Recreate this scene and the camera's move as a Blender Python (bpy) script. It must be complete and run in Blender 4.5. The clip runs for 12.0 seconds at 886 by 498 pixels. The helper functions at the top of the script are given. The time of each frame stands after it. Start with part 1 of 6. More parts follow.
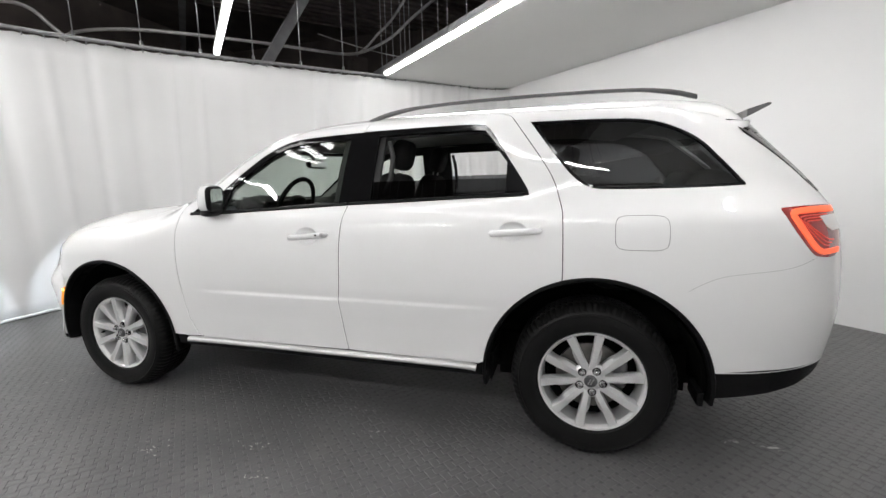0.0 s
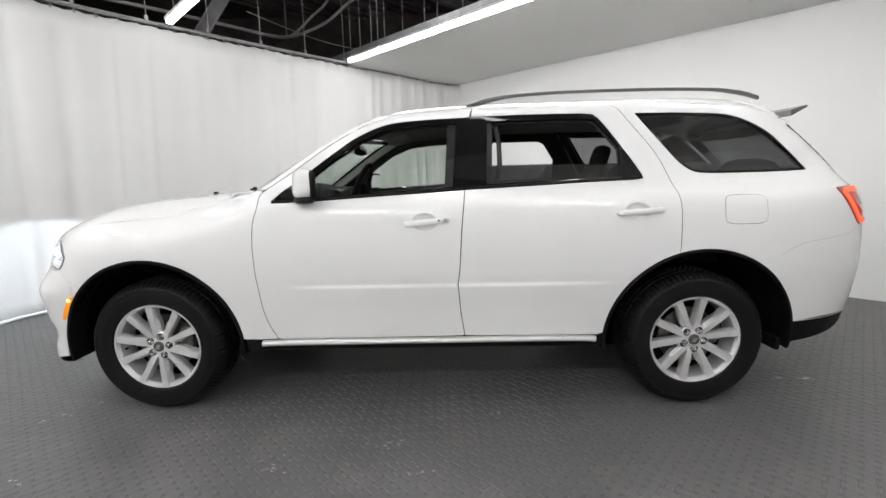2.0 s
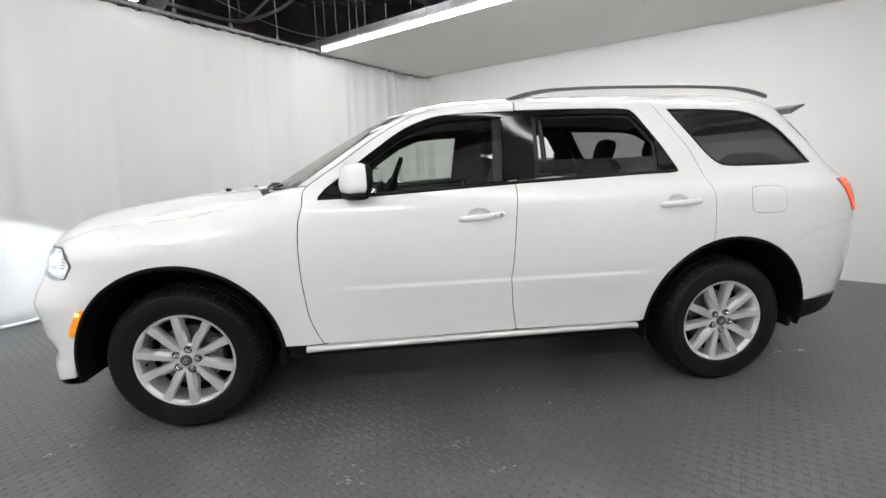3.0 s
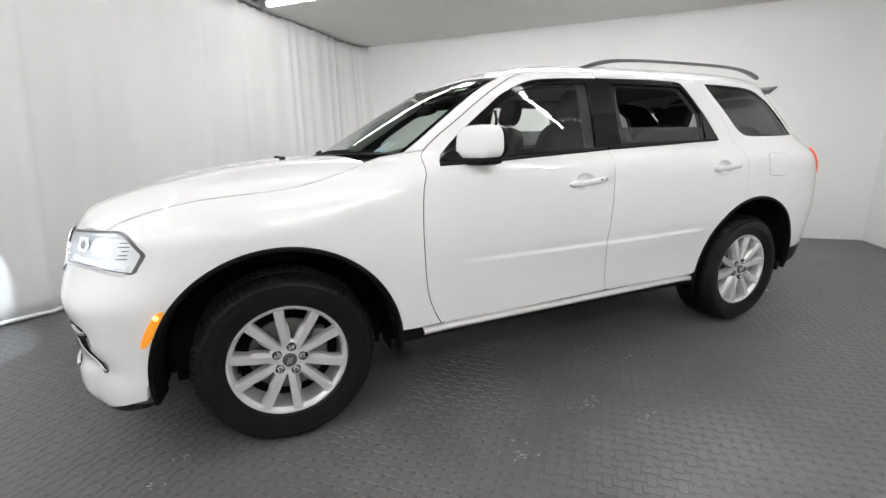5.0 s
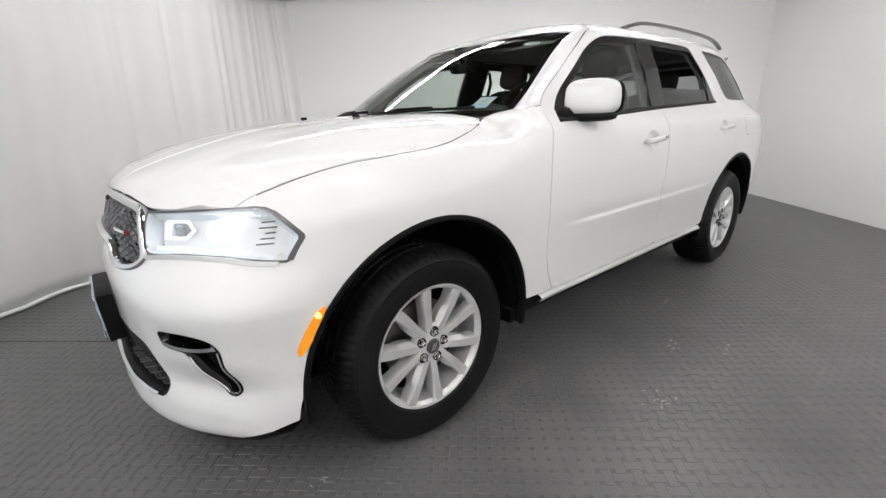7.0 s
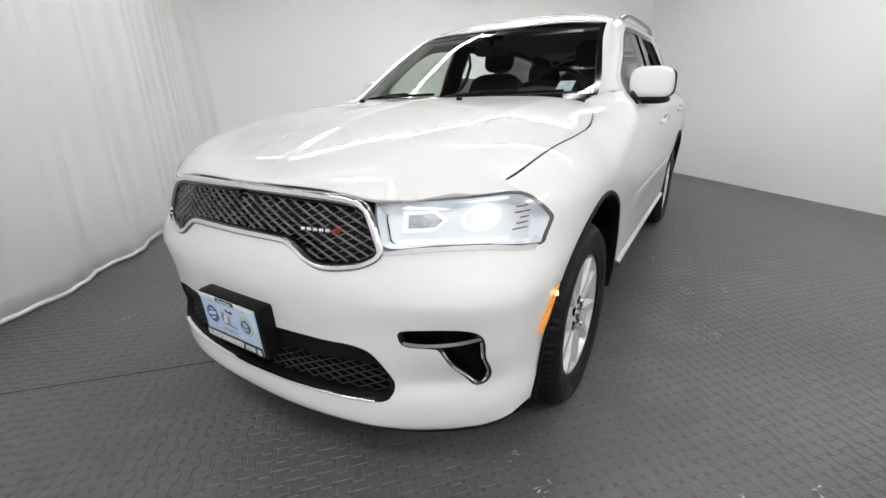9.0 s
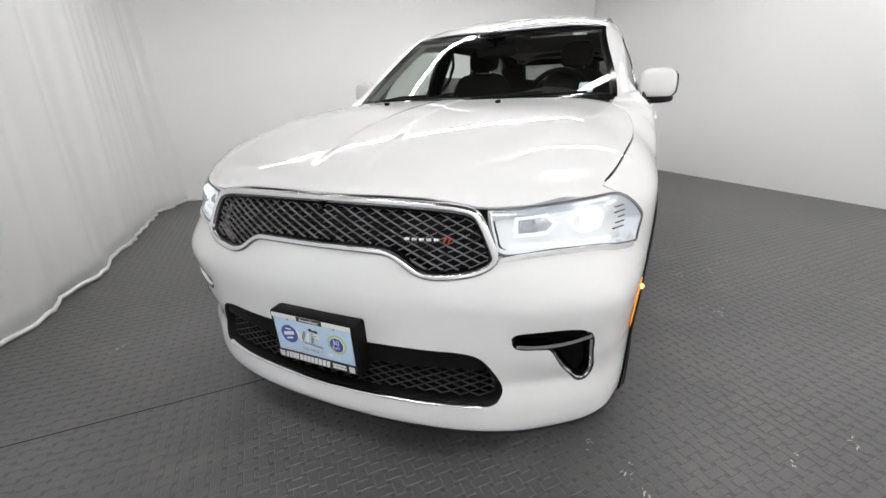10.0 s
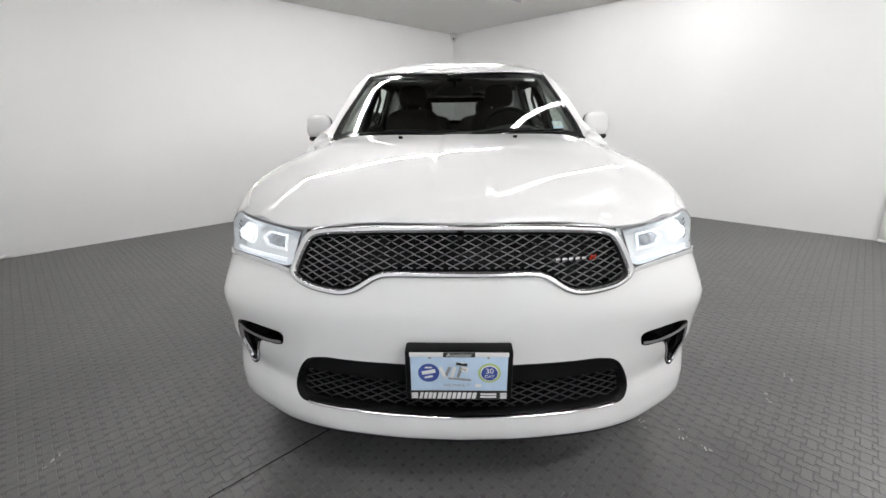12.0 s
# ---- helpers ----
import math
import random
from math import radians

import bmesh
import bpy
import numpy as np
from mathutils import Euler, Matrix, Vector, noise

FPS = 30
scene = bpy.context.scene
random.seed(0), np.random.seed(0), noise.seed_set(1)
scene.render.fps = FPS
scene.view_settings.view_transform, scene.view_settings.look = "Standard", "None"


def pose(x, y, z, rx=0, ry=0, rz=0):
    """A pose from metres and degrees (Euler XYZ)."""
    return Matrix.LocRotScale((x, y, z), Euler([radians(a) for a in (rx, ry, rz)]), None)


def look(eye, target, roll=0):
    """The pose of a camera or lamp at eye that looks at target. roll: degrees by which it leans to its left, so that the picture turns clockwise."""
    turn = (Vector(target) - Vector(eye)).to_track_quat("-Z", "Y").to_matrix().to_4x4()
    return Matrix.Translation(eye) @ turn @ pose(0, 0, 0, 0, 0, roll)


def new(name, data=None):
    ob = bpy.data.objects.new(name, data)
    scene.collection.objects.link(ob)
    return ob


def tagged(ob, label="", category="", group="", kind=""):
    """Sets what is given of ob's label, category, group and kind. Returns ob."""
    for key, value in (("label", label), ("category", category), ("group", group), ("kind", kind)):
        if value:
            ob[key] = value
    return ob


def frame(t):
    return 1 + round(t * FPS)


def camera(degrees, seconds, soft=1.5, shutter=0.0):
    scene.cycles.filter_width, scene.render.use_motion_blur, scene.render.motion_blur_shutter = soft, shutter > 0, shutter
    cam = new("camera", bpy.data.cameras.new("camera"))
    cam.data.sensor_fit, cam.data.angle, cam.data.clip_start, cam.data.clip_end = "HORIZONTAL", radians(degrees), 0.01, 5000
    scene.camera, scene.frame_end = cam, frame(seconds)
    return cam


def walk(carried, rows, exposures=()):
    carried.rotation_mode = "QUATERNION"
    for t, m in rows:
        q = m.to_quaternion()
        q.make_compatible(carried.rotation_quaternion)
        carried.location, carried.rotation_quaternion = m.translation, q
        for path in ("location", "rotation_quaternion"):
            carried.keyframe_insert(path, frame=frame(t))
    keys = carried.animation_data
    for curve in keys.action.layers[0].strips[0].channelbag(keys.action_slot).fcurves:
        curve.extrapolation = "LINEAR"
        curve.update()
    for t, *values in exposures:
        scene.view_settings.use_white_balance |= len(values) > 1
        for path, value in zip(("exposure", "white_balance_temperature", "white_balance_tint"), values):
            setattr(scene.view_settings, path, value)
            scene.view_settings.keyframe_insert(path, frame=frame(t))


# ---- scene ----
cam = camera(92.6, 12.0)

PATH = [
    (0, (1.398, -2.938, 1.349), (0.835, -1.043, 1.041), -1.3),
    (0.5, (1.125, -3.04, 1.328), (0.698, -1.109, 1.032), -1.0),
    (1, (0.831, -3.124, 1.328), (0.538, -1.171, 1.017), -1.0),
    (1.5, (0.466, -3.216, 1.355), (0.301, -1.249, 1.032), -1.0),
    (2, (0.169, -3.175, 1.308), (0.13, -1.203, 0.976), -1.2),
    (2.5, (-0.084, -3.137, 1.316), (0.008, -1.17, 0.968), -1.6),
    (3, (-0.428, -3.107, 1.324), (-0.192, -1.155, 0.957), -1.5),
    (5, (-1.567, -2.717, 1.267), (-0.796, -0.93, 0.806), -1.3),
    (5.5, (-1.763, -2.565, 1.233), (-0.876, -0.845, 0.727), -1.5),
    (6, (-1.947, -2.387, 1.249), (-0.948, -0.741, 0.705), -1.5),
    (6.5, (-2.174, -2.224, 1.246), (-1.065, -0.661, 0.673), -1.4),
    (7, (-2.408, -2.036, 1.211), (-1.183, -0.566, 0.629), -1.6),
    (9, (-3.137, -1.274, 1.242), (-1.551, -0.257, 0.571), -1.5),
    (9.5, (-3.265, -1.055, 1.272), (-1.61, -0.158, 0.597), -2.0),
    (10, (-3.356, -0.857, 1.282), (-1.645, -0.087, 0.59), -2.1),
    (10.5, (-3.524, -0.59, 1.297), (-1.724, -0.016, 0.64), -1.8),
    (11, (-3.566, -0.379, 1.262), (-1.705, 0.012, 0.642), -1.1),
    (11.5, (-3.586, -0.156, 1.289), (-1.687, 0.05, 0.696), -0.7),
    (12, (-3.614, 0.021, 1.308), (-1.699, 0.072, 0.735), -0.6),
]
walk(cam, [(t, look(eye, target, roll)) for t, eye, target, roll in PATH], [(0, .04), (3, .06), (7, .05), (9.5, -.03), (12, .02)])

# ---- world and large lights ----
world = bpy.data.worlds.new("world")
scene.world = world
world.use_nodes = True
world.node_tree.nodes["Background"].inputs[0].default_value = (.02, .02, .022, 1)
world.node_tree.nodes["Background"].inputs[1].default_value = .3
STRIP_GAIN = 1.46       # LED strips under the ceiling
BEAM_WATTS = 85.0      # the car's low beams

# ---- materials ----


def material(name, color, rough=.5, metal=0.0, coat=0.0, vary=.08, scale=6.0, bump=0.0, bump_scale=120.0, spec=.5, fine=0.0):
    """A surface with colour variation at two scales, and fine relief."""
    m = bpy.data.materials.new(name)
    m.use_nodes = True
    nt = m.node_tree
    b = nt.nodes["Principled BSDF"]
    b.inputs["Roughness"].default_value = rough
    b.inputs["Metallic"].default_value = metal
    b.inputs["Coat Weight"].default_value = coat
    b.inputs["Coat Roughness"].default_value = .03
    b.inputs["Specular IOR Level"].default_value = spec
    tc = nt.nodes.new("ShaderNodeTexCoord")
    n1 = nt.nodes.new("ShaderNodeTexNoise")
    n1.inputs["Scale"].default_value = scale
    n1.inputs["Detail"].default_value = 4
    nt.links.new(tc.outputs["Object"], n1.inputs["Vector"])
    n2 = nt.nodes.new("ShaderNodeTexNoise")
    n2.inputs["Scale"].default_value = bump_scale
    n2.inputs["Detail"].default_value = 3
    nt.links.new(tc.outputs["Object"], n2.inputs["Vector"])
    ramp = nt.nodes.new("ShaderNodeMapRange")
    ramp.inputs["From Min"].default_value, ramp.inputs["From Max"].default_value = .3, .7
    ramp.inputs["To Min"].default_value, ramp.inputs["To Max"].default_value = 1 - vary, 1 + vary
    nt.links.new(n1.outputs["Fac"], ramp.inputs["Value"])
    scaled = nt.nodes.new("ShaderNodeVectorMath")
    scaled.operation = "SCALE"
    scaled.inputs[0].default_value = color
    last = ramp.outputs["Result"]
    if fine:
        r2 = nt.nodes.new("ShaderNodeMapRange")
        r2.inputs["From Min"].default_value, r2.inputs["From Max"].default_value = .3, .7
        r2.inputs["To Min"].default_value, r2.inputs["To Max"].default_value = 1 - fine, 1 + fine
        nt.links.new(n2.outputs["Fac"], r2.inputs["Value"])
        mul = nt.nodes.new("ShaderNodeMath")
        mul.operation = "MULTIPLY"
        nt.links.new(last, mul.inputs[0])
        nt.links.new(r2.outputs["Result"], mul.inputs[1])
        last = mul.outputs[0]
    nt.links.new(last, scaled.inputs["Scale"])
    nt.links.new(scaled.outputs[0], b.inputs["Base Color"])
    rr = nt.nodes.new("ShaderNodeMapRange")
    rr.inputs["From Min"].default_value, rr.inputs["From Max"].default_value = .3, .7
    rr.inputs["To Min"].default_value, rr.inputs["To Max"].default_value = max(rough * .85, .02), min(rough * 1.15, 1)
    nt.links.new(n1.outputs["Fac"], rr.inputs["Value"])
    nt.links.new(rr.outputs["Result"], b.inputs["Roughness"])
    if bump:
        bp = nt.nodes.new("ShaderNodeBump")
        bp.inputs["Strength"].default_value = bump
        bp.inputs["Distance"].default_value = .002
        nt.links.new(n2.outputs["Fac"], bp.inputs["Height"])
        nt.links.new(bp.outputs["Normal"], b.inputs["Normal"])
    return m


def glass(name, tint, ior=1.45):
    """A thin pane: tinted see-through, with mirror gloss by Fresnel."""
    m = bpy.data.materials.new(name)
    m.use_nodes = True
    nt = m.node_tree
    nt.nodes.remove(nt.nodes["Principled BSDF"])
    out = nt.nodes["Material Output"]
    tr = nt.nodes.new("ShaderNodeBsdfTransparent")
    tr.inputs[0].default_value = (*tint, 1)
    gl = nt.nodes.new("ShaderNodeBsdfGlossy")
    gl.inputs["Roughness"].default_value = .0
    lw = nt.nodes.new("ShaderNodeLayerWeight")
    lw.inputs["Blend"].default_value = .5
    pw = nt.nodes.new("ShaderNodeMath")
    pw.operation = "POWER"
    pw.inputs[1].default_value = 5.0
    nt.links.new(lw.outputs["Facing"], pw.inputs[0])
    f0 = ((ior - 1) / (ior + 1)) ** 2 * 2.1      # two faces of the pane
    ma = nt.nodes.new("ShaderNodeMath")
    ma.operation = "MULTIPLY_ADD"
    ma.inputs[1].default_value, ma.inputs[2].default_value = 1 - f0, f0
    nt.links.new(pw.outputs[0], ma.inputs[0])
    mx = nt.nodes.new("ShaderNodeMixShader")
    nt.links.new(ma.outputs[0], mx.inputs[0])
    nt.links.new(tr.outputs[0], mx.inputs[1])
    nt.links.new(gl.outputs[0], mx.inputs[2])
    nt.links.new(mx.outputs[0], out.inputs[0])
    return m


def glow(name, color, strength):
    m = bpy.data.materials.new(name)
    m.use_nodes = True
    b = m.node_tree.nodes["Principled BSDF"]
    b.inputs["Base Color"].default_value = (*[min(c, .8) for c in color], 1)
    b.inputs["Emission Color"].default_value = (*color, 1)
    b.inputs["Emission Strength"].default_value = strength
    return m


PAINT = material("white_paint", (.77, .77, .77), rough=.5, coat=1.0, vary=.012, scale=1.5, spec=.2)
PAINT.node_tree.nodes["Principled BSDF"].inputs["Coat IOR"].default_value = 1.5
CLADDING = material("black_plastic", (.007, .007, .0073), rough=.45, spec=.09, vary=.2, scale=9, bump=.25, bump_scale=500)
GLOSS_BLACK = material("gloss_black", (.006, .006, .0065), rough=.08, vary=.1, spec=.28)
DARK = material("dark_lining", (.005, .005, .005), rough=.85, vary=.2, spec=.08)
CABIN = material("charcoal_trim", (.020, .020, .0205), rough=.7, vary=.15, scale=12, bump=.3, bump_scale=350)
FABRIC = material("charcoal_cloth", (.016, .016, .0165), rough=.9, vary=.15, scale=20, bump=.5, bump_scale=600)
HEADLINER = material("grey_headliner", (.40, .40, .385), rough=.95, vary=.06, bump=.3, bump_scale=500)
CHROME = material("chrome", (.82, .82, .83), rough=.07, metal=1.0, vary=.03)
BRIGHT_TRIM = material("bright_trim", (.66, .66, .65), rough=.42, metal=.45, vary=.03)
SATIN = material("satin_silver", (.55, .55, .55), rough=.32, metal=1.0, vary=.05, scale=14)
ALLOY = material("silver_alloy", (.74, .74, .74), rough=.36, metal=.55, vary=.05, scale=10)
SEAM_GREY = material("seam_grey", (.22, .22, .22), rough=.6, vary=.1)
RAIL_GREY = material("dark_grey_rail", (.08, .08, .082), rough=.35, vary=.1, scale=12)
STEEL = material("brake_steel", (.22, .21, .2), rough=.4, metal=1.0, vary=.25, scale=18)
RUBBER = material("tyre_rubber", (.0065, .0065, .0065), rough=.46, spec=.17, vary=.2, scale=8, bump=.3, bump_scale=260)
MIRROR = material("mirror", (.85, .85, .86), rough=.02, metal=1.0, vary=.0)
CLEAR = glass("clear_lens", (.97, .98, .98), 1.4)
TINT = glass("green_tinted_glass", (.78, .83, .79), 1.5)
WINDSCREEN = glass("windscreen_glass", (.76, .82, .78), 1.5)
PRIVACY = glass("privacy_glass", (.20, .205, .21), 1.5)
QUARTER_TINT = glass("dark_quarter_glass", (.22, .225, .23), 1.5)
PRIVACY_DARK = glass("dark_privacy_glass", (.36, .365, .37), 1.5)
WALL = material("white_wall_paint", (.86, .86, .86), rough=.6, vary=.02, scale=.8, bump=.12, bump_scale=90)
CEILING = material("ceiling_panel_paint", (.72, .72, .70), rough=.8, vary=.03, scale=.7, bump=.1, bump_scale=60)
CLOTH = material("white_curtain_vinyl", (.82, .82, .815), rough=.55, vary=.02, scale=1.2, bump=.2, bump_scale=200)
DECK = material("dark_roof_deck", (.13, .108, .10), rough=.8, vary=.3, scale=2)
BEAM = material("grey_steel_beam", (.34, .34, .35), rough=.5, metal=.3, vary=.25, scale=3)
RAIL_STEEL = material("dull_rail_steel", (.30, .30, .30), rough=.55, metal=.2, vary=.2, scale=14)
FASCIA = material("dark_fascia", (.035, .030, .029), rough=.85, vary=.3, scale=2)
GALV = material("galvanised_steel", (.45, .45, .46), rough=.38, metal=.8, vary=.15, scale=20)
CONDUIT = material("grey_conduit", (.62, .61, .60), rough=.45, metal=.3, vary=.12, scale=9)
WHITE_PLASTIC = material("white_plastic", (.75, .75, .74), rough=.4, vary=.04)


def led(strength):
    """Diffuser of an LED strip; strength is chosen per strip to balance the room's light."""
    return glow("led_strip", (1.0, .99, .985), strength * STRIP_GAIN)


HEAD_GLOW = glow("lit_headlamp", (.90, .95, 1.0), 1.6)
DRL_GLOW = glow("lit_running_light", (.86, .93, 1.0), .55)
AMBER = glow("lit_amber_lens", (1.0, .30, .015), .30)
AMBER_SPOT = glow("amber_bulb", (1.0, .62, .14), 3.0)
RED = glow("lit_red_lens", (1.0, .13, .05), .62)
RED_MID = glow("dim_red_lens", (.6, .05, .03), .22)
RED_DARK = material("dark_red_lens", (.30, .02, .02), rough=.1, coat=1, vary=.1)
LAMP_BODY = material("lamp_housing_silver", (.78, .82, .87), rough=.3, metal=.0, vary=.05)
BLUE_PLATE = material("pale_blue_plate", (.52, .66, .82), rough=.35, vary=.05, scale=30)
NAVY = material("navy_print", (.05, .09, .35), rough=.4, vary=.05)
INK = material("black_print", (.015, .015, .016), rough=.4, vary=.05)
PRINT_WHITE = material("white_print", (.78, .78, .78), rough=.4, vary=.03)
GREEN_PRINT = material("pale_green_print", (.45, .58, .25), rough=.4, vary=.05)
GREY_PRINT = material("grey_print", (.30, .31, .34), rough=.4, vary=.05)
BADGE_RED = material("red_badge", (.55, .04, .02), rough=.25, vary=.05)
LITTER = material("pale_scuff", (.50, .49, .46), rough=.7, vary=.25, scale=60)


def floor_material(name, color):
    """Dark rubber matting: scuffs, dust patches, dull wear."""
    m = material(name, color, rough=.40, vary=.22, scale=1.1, bump=.35, bump_scale=160, fine=.18)
    nt = m.node_tree
    b = nt.nodes["Principled BSDF"]
    tc = nt.nodes.new("ShaderNodeTexCoord")
    n = nt.nodes.new("ShaderNodeTexNoise")
    n.inputs["Scale"].default_value, n.inputs["Detail"].default_value, n.inputs["Distortion"].default_value = 2.6, 9, 1.6
    nt.links.new(tc.outputs["Object"], n.inputs["Vector"])
    r = nt.nodes.new("ShaderNodeMapRange")
    r.inputs["From Min"].default_value, r.inputs["From Max"].default_value = .54, .74
    r.inputs["To Min"].default_value, r.inputs["To Max"].default_value = 0, .6
    nt.links.new(n.outputs["Fac"], r.inputs["Value"])
    old = b.inputs["Base Color"].links[0].from_socket
    mx = nt.nodes.new("ShaderNodeMix")
    mx.data_type = "RGBA"
    mx.inputs[7].default_value = (.150, .146, .142, 1)
    nt.links.new(r.outputs["Result"], mx.inputs[0])
    nt.links.new(old, mx.inputs[6])
    nt.links.new(mx.outputs[2], b.inputs["Base Color"])
    return m


MATTING = floor_material("black_rubber_matting", (.110, .108, .109))
# darker base under the tread: the pits' shade put into the colour
MATTING_PITS = material("shaded_pit_rubber", (.080, .079, .080), rough=.45, vary=.2, scale=3)


# ---- body shape: half width W(x, z) of the car's hull, front at -x ----
def curve1(xs, ys):
    """Smooth monotone curve through (xs, ys), as a function of one number."""
    h = [b - a for a, b in zip(xs, xs[1:])]
    d = [(b - a) / k for a, b, k in zip(ys, ys[1:], h)]
    m = [d[0]] + [0.0] * (len(xs) - 2) + [d[-1]]
    for i in range(1, len(xs) - 1):
        if d[i - 1] * d[i] > 0:
            w1, w2 = 2 * h[i] + h[i - 1], h[i] + 2 * h[i - 1]
            m[i] = (w1 + w2) / (w1 / d[i - 1] + w2 / d[i])

    def f(x):
        x = min(max(x, xs[0]), xs[-1])
        i = 0
        while i < len(h) - 1 and x > xs[i + 1]:
            i += 1
        t = (x - xs[i]) / h[i]
        s = 1 - t
        return (1 + 2 * t) * s * s * ys[i] + t * s * s * h[i] * m[i] + t * t * (3 - 2 * t) * ys[i + 1] - t * t * s * h[i] * m[i + 1]
    return f


def smooth(a, b, x):
    """0 at a, 1 at b, eased."""
    t = min(max((x - a) / (b - a), 0.0), 1.0)
    return t * t * (3 - 2 * t)


side_y = curve1([.20, .30, .40, .52, .62, .70, .742, .80, .95, 1.08, 1.15, 1.20, 1.245, 1.45, 1.65, 1.80],
                [.890, .910, .922, .930, .937, .9435, .948, .954, .957, .949, .935, .905, .862, .784, .694, .630])
nose_x = curve1([.20, .27, .31, .37, .45, .55, .70, .85, .95, 1.0, 1.1], [-2.40, -2.425, -2.44, -2.435, -2.42, -2.415, -2.42, -2.40, -2.37, -2.345, -2.28])
tail_x = curve1([.25, .45, .75, 1.0, 1.2, 1.33, 1.47, 1.65, 1.80], [2.56, 2.66, 2.70, 2.685, 2.645, 2.57, 2.45, 2.29, 2.18])
hood_z = curve1([-2.36, -2.335, -2.28, -2.2, -2.03, -1.74, -1.42, -1.15, -.95, -.8], [.985, 1.015, 1.052, 1.085, 1.138, 1.200, 1.234, 1.252, 1.262, 1.27])
roof_z = curve1([-1.2, -.855, -.60, -.45, -.30, -.08, .3, .67, 1.3, 1.74, 2.15, 2.35, 2.6],
                [1.24, 1.445, 1.585, 1.65, 1.702, 1.748, 1.773, 1.782, 1.787, 1.785, 1.762, 1.715, 1.62])
wind_x = curve1([1.18, 1.24, 1.445, 1.585, 1.63, 1.68], [-1.30, -1.20, -.855, -.60, -.50, -.37])


plan_low = curve1([0, .0015, .006, .03, .10, .18, .24, .29, .36, .46, .62, .85], [0, .106, .212, .423, .656, .794, .886, .940, .974, .990, .997, 1.0])

plan_mid = curve1([0, .0015, .006, .03, .085, .12, .16, .205, .25, .30, .38, .50, .85], [0, .106, .212, .44, .675, .757, .832, .893, .930, .952, .976, .989, 1.0])


def hull(x, z, zz):
    """Half width with the plan's rounding at nose and tail; zz is the height whose width is taken."""
    w = side_y(zz)
    t = (x - nose_x(z)) / .85
    if t < 1:
        t = max(t, 0.0)
        k = smooth(.88, .70, z)
        m = smooth(.44, .56, z)
        w *= (1 - k) * (1 - (1 - t) ** 3.3) ** (1 / 2.2) + k * ((1 - m) * plan_low(t * .85) + m * plan_mid(t * .85))
    t = (tail_x(z) - x) / .95
    if t < 1:
        w *= (1 - (1 - max(t, 0.0)) ** 3) ** (1 / 3)
    up = smooth(1.2, 1.35, z)
    return w * (1 - .05 * up * smooth(.9, 2.2, x)) * (1 - .045 * up * smooth(0, -.9, x))


def low_w(x, z):
    """Body below the belt; forward of the cowl it closes over the bonnet."""
    if x > -.85:
        return hull(x, z, z)
    s = smooth(-1.5, -.9, x)
    zs, n, m = .93 + .12 * s, 2.0 + .8 * s, 4.3 - .8 * s
    u = (z - zs) / (hood_z(x) - zs)
    cap = 1.0 if u <= 0 else (max(1 - u ** n, 0.0)) ** (1 / m)
    cap += (1 - cap) * smooth(-1.10, -.88, x)
    zz = z if s > .99 else min(z, .95) * (1 - s) + z * s
    return hull(x, min(z, 1.0), zz) * cap


def top_w(x, z):
    """Greenhouse, closing over the roof."""
    h = roof_z(x)
    u = (z - (h - .13)) / .13
    cap = 1.0 if u <= 0 else (max(1 - u ** 2.2, 0.0)) ** (1 / 2.6)
    return hull(x, z, z) * cap


def ledge(x, z):
    """Low character line along the doors: a small step out, lit from above."""
    if not .58 < z < .76:
        return 0.0
    return .0060 * smooth(.746, .722, z) * smooth(.58, .71, z) * smooth(-.86, -.45, x) * smooth(1.12, .85, x)


def W(x, z):
    return low_w(x, z) + ledge(x, z) if z < 1.23 or x < -1.0 else top_w(x, z)


def glass_w(x, z):
    """Side glass: straight below, where the body turns out to the belt."""
    if z > 1.34:
        return top_w(x, z)
    a, b = top_w(x, 1.34), top_w(x, 1.44)
    return a + (a - b) * (1.34 - z) / .10


def height_for(fn, x, y, z0, z1):
    """Height at which the half width is |y|, between z0 and z1."""
    y = abs(y)
    for _ in range(26):
        zm = (z0 + z1) / 2
        if fn(x, zm) > y:
            z0 = zm
        else:
            z1 = zm
    return (z0 + z1) / 2


# ---- mesh tools ----


def mesh_object(name, verts, faces, mat, parent=None, label="", smooth_shade=False, normals=None):
    me = bpy.data.meshes.new(name)
    me.from_pydata([tuple(v) for v in verts], [], [tuple(f) for f in faces])
    me.update()
    if mat:
        me.materials.append(mat)
    if smooth_shade:
        me.polygons.foreach_set("use_smooth", [True] * len(me.polygons))
    if normals is not None:
        me.normals_split_custom_set_from_vertices([tuple(n) for n in normals])
    ob = new(name, me)
    if parent:
        ob.parent = parent
    if label:
        ob["label"] = label
    return ob


def part(name, bm, mat, parent=None, label="", smooth_shade=False):
    me = bpy.data.meshes.new(name)
    bm.normal_update()
    bm.to_mesh(me)
    bm.free()
    me.materials.append(mat)
    if smooth_shade:
        me.polygons.foreach_set("use_smooth", [True] * len(me.polygons))
        me.set_sharp_from_angle(angle=radians(40))
    ob = new(name, me)
    if parent:
        ob.parent = parent
    if label:
        ob["label"] = label
    return ob


